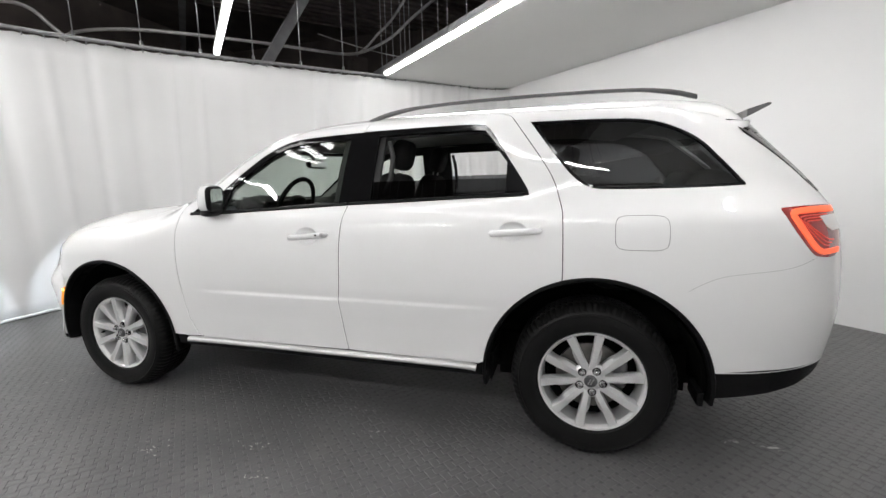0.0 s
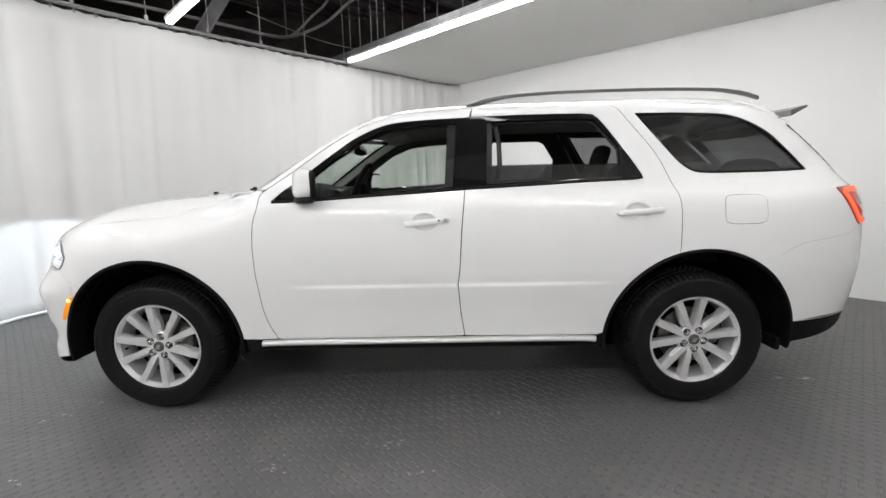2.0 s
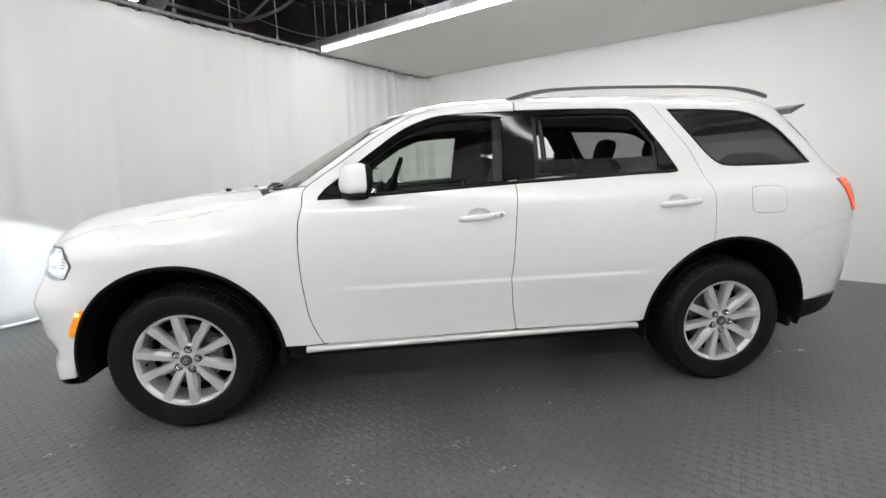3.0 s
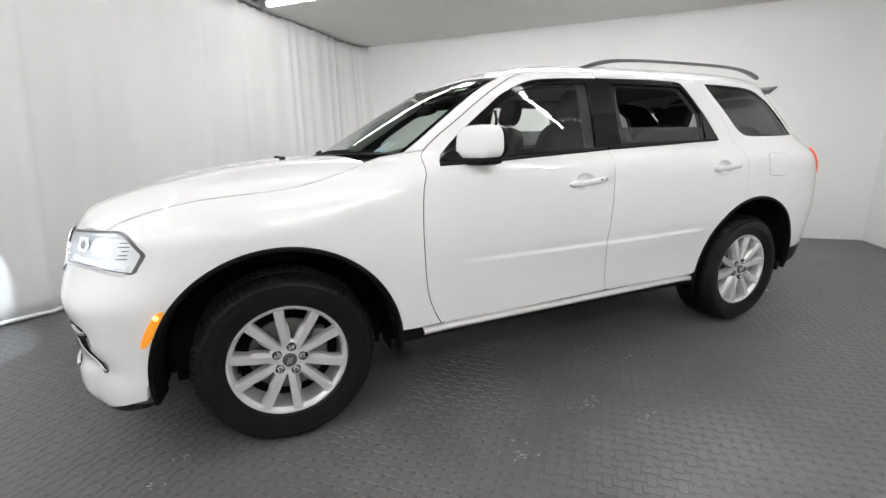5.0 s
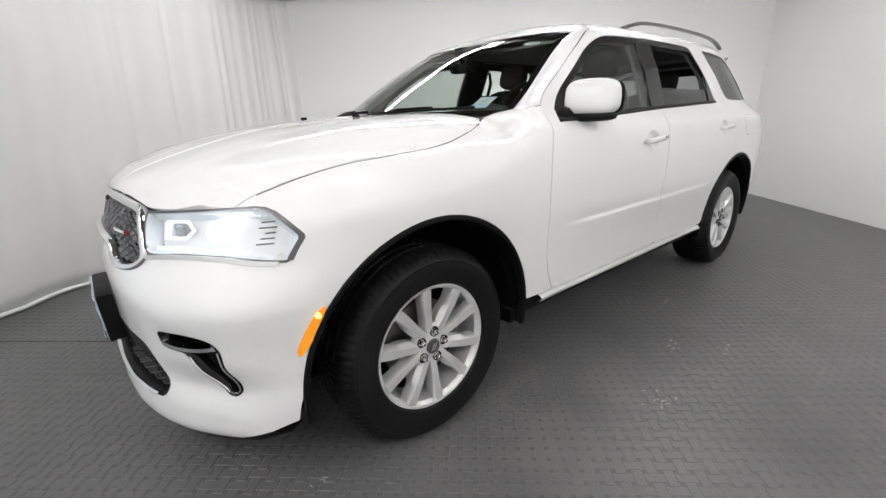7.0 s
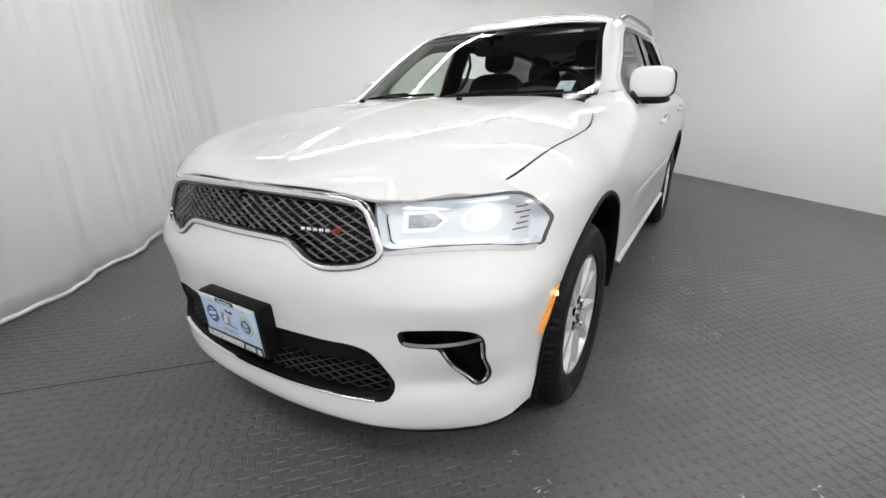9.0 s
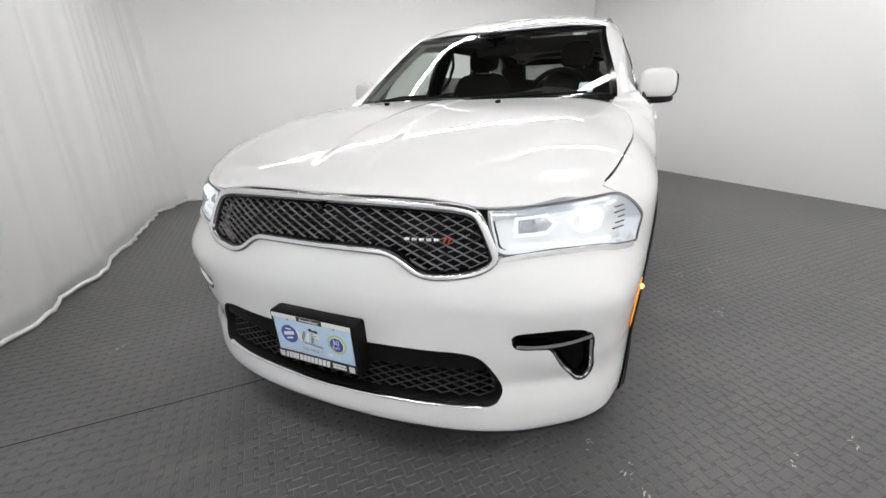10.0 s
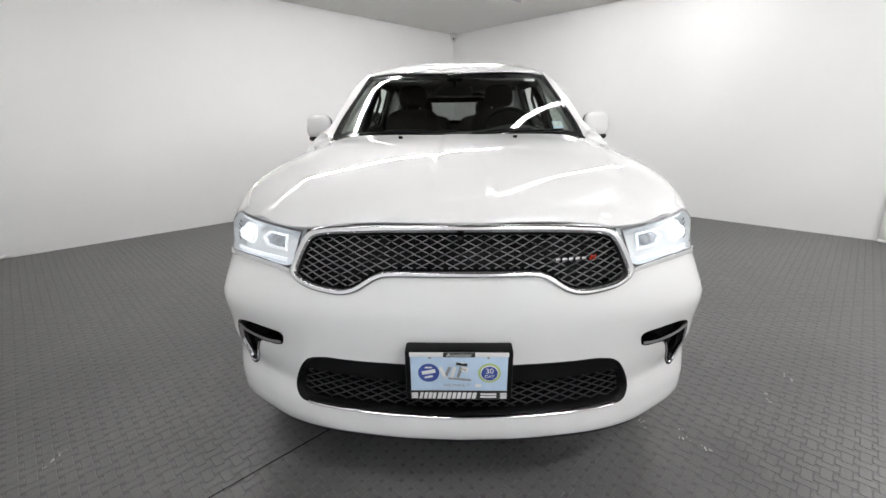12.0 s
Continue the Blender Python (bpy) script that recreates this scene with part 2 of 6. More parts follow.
def add_box(bm, c, s, m=None, bevel=0.0):
    r = bmesh.ops.create_cube(bm, size=1.0)
    vs = r["verts"]
    bmesh.ops.scale(bm, vec=s, verts=vs)
    if bevel:
        es = list({e for v in vs for e in v.link_edges})
        g = bmesh.ops.bevel(bm, geom=es, offset=bevel, segments=2, affect="EDGES", profile=.6)
        vs = list({v for f in g["faces"] for v in f.verts} | {v for v in vs if v.is_valid})
    mt = Matrix.Translation(c)
    if m is not None:
        mt = mt @ m
    bmesh.ops.transform(bm, matrix=mt, verts=vs)
    return vs


def box(name, c, s, mat, parent=None, label="", m=None, bevel=.004):
    bm = bmesh.new()
    add_box(bm, c, s, m, bevel)
    return part(name, bm, mat, parent, label, True)


def tube(name, pts, r, mat, parent=None, label="", n=8, closed=False, flat=1.0):
    """A round bar along points."""
    pts = [Vector(p) for p in pts]
    verts, faces = [], []
    k = len(pts)
    up = Vector((0, 0, 1))
    for i, p in enumerate(pts):
        a = pts[(i - 1) % k] if closed or i else pts[0]
        b = pts[(i + 1) % k] if closed or i < k - 1 else pts[-1]
        d = (b - a).normalized()
        s = d.cross(up)
        if s.length < .1:
            s = d.cross(Vector((1, 0, 0)))
        s.normalize()
        u = s.cross(d)
        for j in range(n):
            w = 2 * math.pi * j / n
            verts.append(p + s * (math.cos(w) * r) + u * (math.sin(w) * r * flat))
    for i in range(k if closed else k - 1):
        for j in range(n):
            a, b = i * n + j, i * n + (j + 1) % n
            c, d = ((i + 1) % k) * n + (j + 1) % n, ((i + 1) % k) * n + j
            faces.append((a, b, c, d))
    if not closed:
        faces.append(tuple(reversed(range(n))))
        faces.append(tuple((k - 1) * n + j for j in range(n)))
    return mesh_object(name, verts, faces, mat, parent, label, True)


def spline(pts, step=.02, closed=False):
    """Catmull-Rom through points of any dimension, resampled evenly."""
    p = [np.array(q, float) for q in pts]
    k = len(p)
    out = []
    for i in range(k if closed else k - 1):
        p1, p2 = p[i], p[(i + 1) % k]
        p0 = p[(i - 1) % k] if closed or i else 2 * p1 - p2
        p3 = p[(i + 2) % k] if closed or i < k - 2 else 2 * p2 - p1
        c = max(2, int(np.linalg.norm(p2 - p1) / step))
        for j in range(c):
            t = j / c
            out.append(.5 * (2 * p1 + (p2 - p0) * t + (2 * p0 - 5 * p1 + 4 * p2 - p3) * t * t + (3 * p1 - p0 - 3 * p2 + p3) * t ** 3))
    if not closed:
        out.append(p[-1])
    return [tuple(float(v) for v in q) for q in out]


def dense(pts, step=.02):
    """Straight runs between points, resampled; the last point is left out."""
    out = []
    for a, b in zip(pts, pts[1:] + pts[:1]):
        c = max(1, int(math.dist(a, b) / step))
        out += [(a[0] + (b[0] - a[0]) * i / c, a[1] + (b[1] - a[1]) * i / c) for i in range(c)]
    return out


def clean(poly, eps=.0015):
    out = []
    for p in poly:
        if not out or math.dist(p, out[-1]) > eps:
            out.append(p)
    while math.dist(out[0], out[-1]) < eps:
        out.pop()
    return out


def area2(poly):
    return sum(a[0] * b[1] - b[0] * a[1] for a, b in zip(poly, poly[1:] + poly[:1]))


def inset(poly, d):
    """A closed outline moved inwards by d."""
    s = 1 if area2(poly) > 0 else -1
    out = []
    k = len(poly)
    for i, p in enumerate(poly):
        a, b = poly[i - 1], poly[(i + 1) % k]
        u = Vector((p[0] - a[0], p[1] - a[1])).normalized()
        v = Vector((b[0] - p[0], b[1] - p[1])).normalized()
        n = Vector((-u.y - v.y, u.x + v.x))
        n = n.normalized() if n.length > 1e-6 else Vector((-u.y, u.x))
        c = max(n.dot(Vector((-u.y, u.x))), .45)
        out.append((p[0] + n.x * s * d / c, p[1] + n.y * s * d / c))
    return out


def inside(poly, x, y):
    r = False
    for (x0, y0), (x1, y1) in zip(poly, poly[1:] + poly[:1]):
        if (y0 > y) != (y1 > y) and x < (x1 - x0) * (y - y0) / (y1 - y0) + x0:
            r = not r
    return r


def normal_of(fn, a, b):
    e = .004
    da = fn(a + e, b) - fn(a - e, b)
    db = fn(a, b + e) - fn(a, b - e)
    n = da.cross(db)
    return n.normalized() if n.length > 1e-12 else Vector((0, 0, 1))


def panel(name, poly, fn, mat, parent=None, label="", holes=(), step=.03, gap=0.0, lift=0.0, skirt=.012, flip=False, extra=()):
    """A piece of a curved surface: the outline lies in the surface's two coordinates, fn gives the place. Its edges turn inwards."""
    from mathutils.geometry import delaunay_2d_cdt
    poly = clean(poly)
    if gap:
        poly = inset(poly, gap)
    loops = [poly] + [inset(clean(h), -gap) if gap else clean(h) for h in holes]
    pts, edges = [], []
    for lp in loops:
        k = len(pts)
        pts += [Vector(p) for p in lp]
        edges += [(k + i, k + (i + 1) % len(lp)) for i in range(len(lp))]
    xs, ys = [p[0] for p in poly], [p[1] for p in poly]
    segs = np.array([(*pts[i], *pts[j]) for i, j in edges])
    a, ab = segs[:, :2], segs[:, 2:] - segs[:, :2]
    l2 = np.maximum((ab ** 2).sum(1), 1e-12)
    nx, ny = int((max(xs) - min(xs)) / step) + 1, int((max(ys) - min(ys)) / step) + 1
    for i in range(nx + 1):
        for j in range(ny + 1):
            q = (min(xs) + (i + .5 * (j % 2)) * step, min(ys) + j * step)
            if extra and .688 < q[1] < .768:
                continue
            if not inside(poly, *q) or any(inside(h, *q) for h in loops[1:]):
                continue
            t = np.clip(((np.array(q) - a) * ab).sum(1) / l2, 0, 1)
            if np.min(((a + ab * t[:, None] - q) ** 2).sum(1)) > (step * .4) ** 2:
                pts.append(Vector(q))
    for q in extra:
        if inside(poly, *q) and not any(inside(h, *q) for h in loops[1:]):
            t = np.clip(((np.array(q) - a) * ab).sum(1) / l2, 0, 1)
            if np.min(((a + ab * t[:, None] - q) ** 2).sum(1)) > .004 ** 2:
                pts.append(Vector(q))
    vo, _, fo, *_ = delaunay_2d_cdt(pts, edges, [], 1, 1e-6)
    flat = [(v.x, v.y) for v in vo]
    keep = []
    for f in fo:
        cx, cy = sum(flat[i][0] for i in f) / len(f), sum(flat[i][1] for i in f) / len(f)
        if inside(loops[0], cx, cy) and not any(inside(h, cx, cy) for h in loops[1:]):
            keep.append(tuple(f))
    verts, normals = [], []
    sg = -1 if flip else 1
    for p in flat:
        n = normal_of(fn, *p) * sg
        verts.append(fn(*p) + n * lift)
        normals.append(n)
    faces = []
    for f in keep:
        a3, b3, c3 = (verts[i] for i in f[:3])
        faces.append(f if (b3 - a3).cross(c3 - a3).dot(normals[f[0]]) > 0 else f[::-1])
    if skirt:
        count = {}
        for f in faces:
            for i, j in zip(f, f[1:] + f[:1]):
                count[(i, j)] = 1
        for (i, j) in list(count):
            if (j, i) in count:
                continue
            k = len(verts)
            va, vb, na, nb = verts[i], verts[j], normals[i], normals[j]
            side = (vb - va).cross(na)
            side = side.normalized() if side.length > 1e-9 else na
            verts += [va, vb, vb - nb * skirt, va - na * skirt]
            nn = [(side + na).normalized(), (side + nb).normalized(), side, side]
            normals += nn
            faces.append((k + 1, k, k + 3, k + 2))
    return mesh_object(name, verts, faces, mat, parent, label, True, normals)


def band(name, outline, fn, profile, mat, parent=None, label="", closed=True, flip=False):
    """A moulding along an outline on a surface; profile: rows of (inset, lift)."""
    outline = clean(outline)
    sg = -1 if flip else 1
    rows = []
    for d, h in profile:
        if closed:
            lp = inset(outline, d)
        else:
            lp = []
            for i, p in enumerate(outline):
                a, b = outline[max(i - 1, 0)], outline[min(i + 1, len(outline) - 1)]
                t = Vector((b[0] - a[0], b[1] - a[1])).normalized()
                lp.append((p[0] - t.y * d, p[1] + t.x * d))
        rows.append([fn(*p) + normal_of(fn, *p) * sg * h for p in lp])
    k = len(outline)
    verts = [v for r in rows for v in r]
    faces = []
    for r in range(len(rows) - 1):
        for i in range(k if closed else k - 1):
            j = (i + 1) % k
            faces.append((r * k + i, r * k + j, (r + 1) * k + j, (r + 1) * k + i))
    ob = mesh_object(name, verts, faces, mat, parent, label, True)
    bm = bmesh.new()
    bm.from_mesh(ob.data)
    bmesh.ops.recalc_face_normals(bm, faces=bm.faces)
    bm.to_mesh(ob.data)
    bm.free()
    ob.data.set_sharp_from_angle(angle=radians(50))
    return ob


def lathe(name, profile, mat, parent=None, label="", n=48, axis="y"):
    """Turned about the y axis: profile rows of (radius, y)."""
    verts, faces = [], []
    k = len(profile)
    for i in range(n):
        w = 2 * math.pi * i / n
        for r, y in profile:
            verts.append((r * math.cos(w), y, r * math.sin(w)))
    for i in range(n):
        for j in range(k - 1):
            a, b = i * k + j, i * k + j + 1
            c, d = ((i + 1) % n) * k + j + 1, ((i + 1) % n) * k + j
            faces.append((a, d, c, b))
    ob = mesh_object(name, verts, faces, mat, parent, label, True)
    ob.data.set_sharp_from_angle(angle=radians(38))
    return ob


def loft(name, rows, mat, parent=None, label="", closed_u=False):
    """A skin over rows of places, all rows of one length."""
    k = len(rows[0])
    verts = [v for r in rows for v in r]
    faces = []
    for r in range(len(rows) - 1):
        for i in range(k if closed_u else k - 1):
            j = (i + 1) % k
            faces.append((r * k + i, r * k + j, (r + 1) * k + j, (r + 1) * k + i))
    if closed_u:
        faces.append(tuple(reversed(range(k))))
        faces.append(tuple((len(rows) - 1) * k + i for i in range(k)))
    ob = mesh_object(name, verts, faces, mat, parent, label, True)
    bm = bmesh.new()
    bm.from_mesh(ob.data)
    bmesh.ops.recalc_face_normals(bm, faces=bm.faces)
    bm.to_mesh(ob.data)
    bm.free()
    ob.data.set_sharp_from_angle(angle=radians(60))
    return ob


def blob(name, c, s, mat, parent=None, label="", p=3.0, m=None, n=24, cut=None):
    """A rounded box (superellipsoid) of full size s at c."""
    verts, faces = [], []

    def pw(v):
        return math.copysign(abs(v) ** (2 / p), v)
    rows = n // 2
    m = m or Matrix()
    for i in range(rows + 1):
        a = -math.pi / 2 + math.pi * i / rows
        for j in range(n):
            b = 2 * math.pi * j / n
            v = Vector((pw(math.cos(a)) * pw(math.cos(b)) * s[0] / 2, pw(math.cos(a)) * pw(math.sin(b)) * s[1] / 2, pw(math.sin(a)) * s[2] / 2))
            if cut:
                v = Vector(cut(v))
            verts.append(Vector(c) + m @ v)
    for i in range(rows):
        for j in range(n):
            faces.append((i * n + j, i * n + (j + 1) % n, (i + 1) * n + (j + 1) % n, (i + 1) * n + j))
    ob = mesh_object(name, verts, faces, mat, parent, label, True)
    bm = bmesh.new()
    bm.from_mesh(ob.data)
    bmesh.ops.remove_doubles(bm, verts=bm.verts, dist=1e-5)
    bm.to_mesh(ob.data)
    bm.free()
    return ob


# ---- the room: two white walls meeting behind the car, a curtain all round the rest ----
CORNER = Vector((5.50, .02, 0))
ALONG_A = Vector((-.735, .678, 0)).normalized()   # from the corner to the curtain's end
ALONG_B = Vector((-.690, -.724, 0)).normalized()
ROOF = 5.6
TOP = 2.94                                        # underside of the low ceiling
LEN_A, LEN_B = 6.95, 6.5


def quad_prism(name, pts, z0, z1, mat, kind="structure", label="", category=""):
    k = len(pts)
    verts = [(p[0], p[1], z0) for p in pts] + [(p[0], p[1], z1) for p in pts]
    faces = [tuple(reversed(range(k))), tuple(range(k, 2 * k))] + [(i, (i + 1) % k, (i + 1) % k + k, i + k) for i in range(k)]
    ob = mesh_object(name, verts, faces, mat)
    bm = bmesh.new()
    bm.from_mesh(ob.data)
    bmesh.ops.recalc_face_normals(bm, faces=bm.faces)
    bm.to_mesh(ob.data)
    bm.free()
    return tagged(ob, label, category, kind=kind)


OUT_A = Vector((-ALONG_A.y, ALONG_A.x, 0)) * -1   # away from the room
if OUT_A.dot(-CORNER) > 0:
    OUT_A = -OUT_A
OUT_B = Vector((-ALONG_B.y, ALONG_B.x, 0))
if OUT_B.dot(-CORNER) > 0:
    OUT_B = -OUT_B
a_end, b_end = CORNER + ALONG_A * 9.5, CORNER + ALONG_B * 9.5
quad_prism("wall_east", [CORNER + OUT_B * .15, a_end, a_end + OUT_A * .15, CORNER + OUT_A * .15 + OUT_B * .15], 0, TOP + .13, WALL, label="smooth white painted wall", category="wall")
quad_prism("wall_south", [CORNER - ALONG_B * .0, b_end, b_end + OUT_B * .15, CORNER + OUT_B * .15], 0, ROOF, WALL, label="smooth white painted wall", category="wall")

# outer shell of the dark hall, beyond the curtain
HALL = 9.0
quad_prism("ceiling", [(-HALL, -HALL), (HALL, -HALL), (HALL, HALL), (-HALL, HALL)], ROOF, ROOF + .1, DECK, label="dark corrugated roof deck", category="ceiling")
for nm, pts in (("wall_hall_east", [(HALL - .1, -HALL), (HALL, -HALL), (HALL, HALL), (HALL - .1, HALL)]),
                ("wall_hall_west", [(-HALL, -HALL), (-HALL + .1, -HALL), (-HALL + .1, HALL), (-HALL, HALL)]),
                ("wall_hall_north", [(-HALL, HALL - .1), (HALL, HALL - .1), (HALL, HALL), (-HALL, HALL)]),
                ("wall_hall_south", [(-HALL, -HALL), (HALL, -HALL), (HALL, -HALL + .1), (-HALL, -HALL + .1)])):
    quad_prism(nm, pts, 0, ROOF, DECK, label="dark unlit hall wall behind the curtain", category="wall")

# low ceiling along both walls
PANEL_DEPTH = 2.22
low = [CORNER, CORNER + ALONG_A * 9.5, CORNER + ALONG_A * 9.5 - OUT_A * PANEL_DEPTH, CORNER - OUT_A * PANEL_DEPTH]
quad_prism("ceiling_low", low, TOP, TOP + .12, CEILING, label="plain off-white low ceiling panel", category="ceiling")
quad_prism("ceiling_low_south", [CORNER - OUT_A * PANEL_DEPTH, CORNER - OUT_A * PANEL_DEPTH + ALONG_A * 1.0, CORNER - OUT_A * 8 + ALONG_A * 1.0, CORNER - OUT_A * 8], TOP, TOP + .12, CEILING, label="plain off-white low ceiling panel", category="ceiling")
edge0 = CORNER - OUT_A * (PANEL_DEPTH + .03)
quad_prism("trim", [edge0 + OUT_A * .03, edge0 + OUT_A * .03 + ALONG_A * 9.5, edge0 + ALONG_A * 9.5, edge0], TOP + .002, TOP + .16, GALV, label="grey metal edge trim of the low ceiling", category="trim")
# floor with its raised tread
quad_prism("floor", [(-HALL, -HALL), (HALL, -HALL), (HALL, HALL), (-HALL, HALL)], -.1, 0, MATTING_PITS, label="dark grey rubber tread matting with scuffs", category="floor")


def tread():
    """Raised bars woven alternately along and across the mat, with small square pits left between them."""
    pitch, wd = .054, .037
    u, v = np.array(ALONG_A[:2]), np.array(ALONG_B[:2])
    cc = np.array(CORNER[:2])
    verts, faces = [], []
    na, nb = int(9.4 / pitch), int(9.6 / pitch)
    rng = np.random.default_rng(4)
    hl, hw = (2 * pitch - wd) / 2 - .0002, wd / 2
    for i in range(1, na):
        for j in range(1, nb):
            c = cc + u * i * pitch + v * j * pitch
            if c[0] < -4.6 or c[0] ** 2 + c[1] ** 2 > 40:
                continue
            d, e = (u, v) if (i + j) % 2 else (v, u)
            h = .0019 * (.94 + .12 * rng.random())
            k = len(verts)
            for a, b, z in ((-hl, -hw, .0002), (hl, -hw, .0002), (hl, hw, .0002), (-hl, hw, .0002),
                            (-hl + .0022, -hw + .0022, h), (hl - .0022, -hw + .0022, h), (hl - .0022, hw - .0022, h), (-hl + .0022, hw - .0022, h)):
                p = c + d * a + e * b
                verts.append((p[0], p[1], z))
            f = [(4, 5, 6, 7), (0, 1, 5, 4), (1, 2, 6, 5), (2, 3, 7, 6), (3, 0, 4, 7)]
            if (i + j) % 2 == 0:
                f = [q[::-1] for q in f]
            faces += [tuple(k + q for q in g) for g in f]
    ob = mesh_object("floor_tread", verts, faces, MATTING)
    return tagged(ob, "raised tread bars of the dark rubber matting", "matting", kind="stuff")


tread()


def scuffs():
    """Chalky scuffs, flakes and specks of litter lying on the matting."""
    rng = np.random.default_rng(21)
    verts, faces = [], []

    def fleck(x, y, a, b, turn):
        k = len(verts)
        n = 7
        ca, sa = math.cos(turn), math.sin(turn)
        for i in range(n):
            w = 2 * math.pi * i / n
            r = rng.uniform(.6, 1.0)
            u, v = a * r * math.cos(w), b * r * math.sin(w)
            verts.append((x + u * ca - v * sa, y + u * sa + v * ca, .0031))
        verts.append((x, y, .0040))
        faces.extend((k + i, k + (i + 1) % n, k + n) for i in range(n))

    for x, y, size, count in ((2.24, -.61, .05, 7), (2.40, -.62, .06, 10), (-.15, -1.25, .10, 16), (.38, -1.0, .09, 12), (.24, -.79, .08, 8), (.0, -1.46, .08, 8), (-.68, -1.42, .12, 14),
                              (2.01, -1.89, .05, 5), (-1.64, -1.74, .06, 7), (-1.82, -1.51, .06, 6), (-2.07, -.97, .06, 6), (-2.15, -1.02, .05, 5), (-1.99, -.83, .05, 5), (-2.24, 1.67, .07, 8)):
        for _ in range(count):
            fleck(x + rng.normal(0, size * .5), y + rng.normal(0, size * .22), rng.uniform(.004, .016), rng.uniform(.0015, .004), rng.normal(-.2, .5))
    for x, y, a, b in ((2.25, -.61, .020, .008), (2.41, -.62, .034, .014), (2.33, -.60, .008, .005)):
        fleck(x, y, a, b, .2)
    for _ in range(60):
        x, y = rng.uniform(-2.6, 2.6), rng.uniform(-2.7, -.8)
        fleck(x, y, .0028, .002, rng.uniform(0, 3))
    ob = mesh_object("floor_litter", verts, faces, LITTER)
    tagged(ob, "pale chalky scuffs and specks on the dark matting", "litter", kind="stuff")


scuffs()

# a seam between two mat lengths, in front of the car
sa, sb = Vector((-3.35, 1.80, 0)), Vector((-1.45, .02, 0))
sn = (sb - sa).cross(Vector((0, 0, 1))).normalized() * .006
quad_prism("mat_seam", [sa, sb, sb + sn, sa + sn], .0003, .0026, DARK, label="narrow dark seam between floor mats", category="seam")

# curtain
FOOT = [(.50, 4.64), (.30, 4.66), (-.28, 4.24), (-.85, 3.70), (-1.40, 3.20), (-1.80, 2.86), (-2.30, 2.40), (-2.80, 2.12), (-3.25, 1.75), (-3.80, 1.20), (-4.12, .70),
        (-4.22, .1), (-4.28, -.6), (-4.2, -1.4), (-3.9, -2.3), (-3.2, -3.3), (-2.2, -4.05), (-.9, -4.6), (.35, -4.85), (.98, -4.62)]
HEAD = [(.46, 4.74), (.18, 4.66), (-.42, 4.14), (-.95, 3.60), (-1.38, 3.15), (-1.80, 2.72), (-2.28, 2.20), (-2.75, 1.70), (-3.12, 1.28), (-3.55, .72), (-3.85, .25),
        (-4.05, -.2), (-4.2, -.75), (-4.2, -1.45), (-3.95, -2.3), (-3.25, -3.3), (-2.25, -4.05), (-.9, -4.6), (.35, -4.85), (.98, -4.62)]
RAIL_Z = 2.955
foot_line, head_line = spline(FOOT, .03), spline(HEAD, .03)


def resample(line, n):
    p = np.array(line)
    s = np.concatenate([[0], np.cumsum(np.linalg.norm(np.diff(p, axis=0), axis=1))])
    q = np.linspace(0, s[-1], n)
    return np.stack([np.interp(q, s, p[:, 0]), np.interp(q, s, p[:, 1])], 1), s[-1]


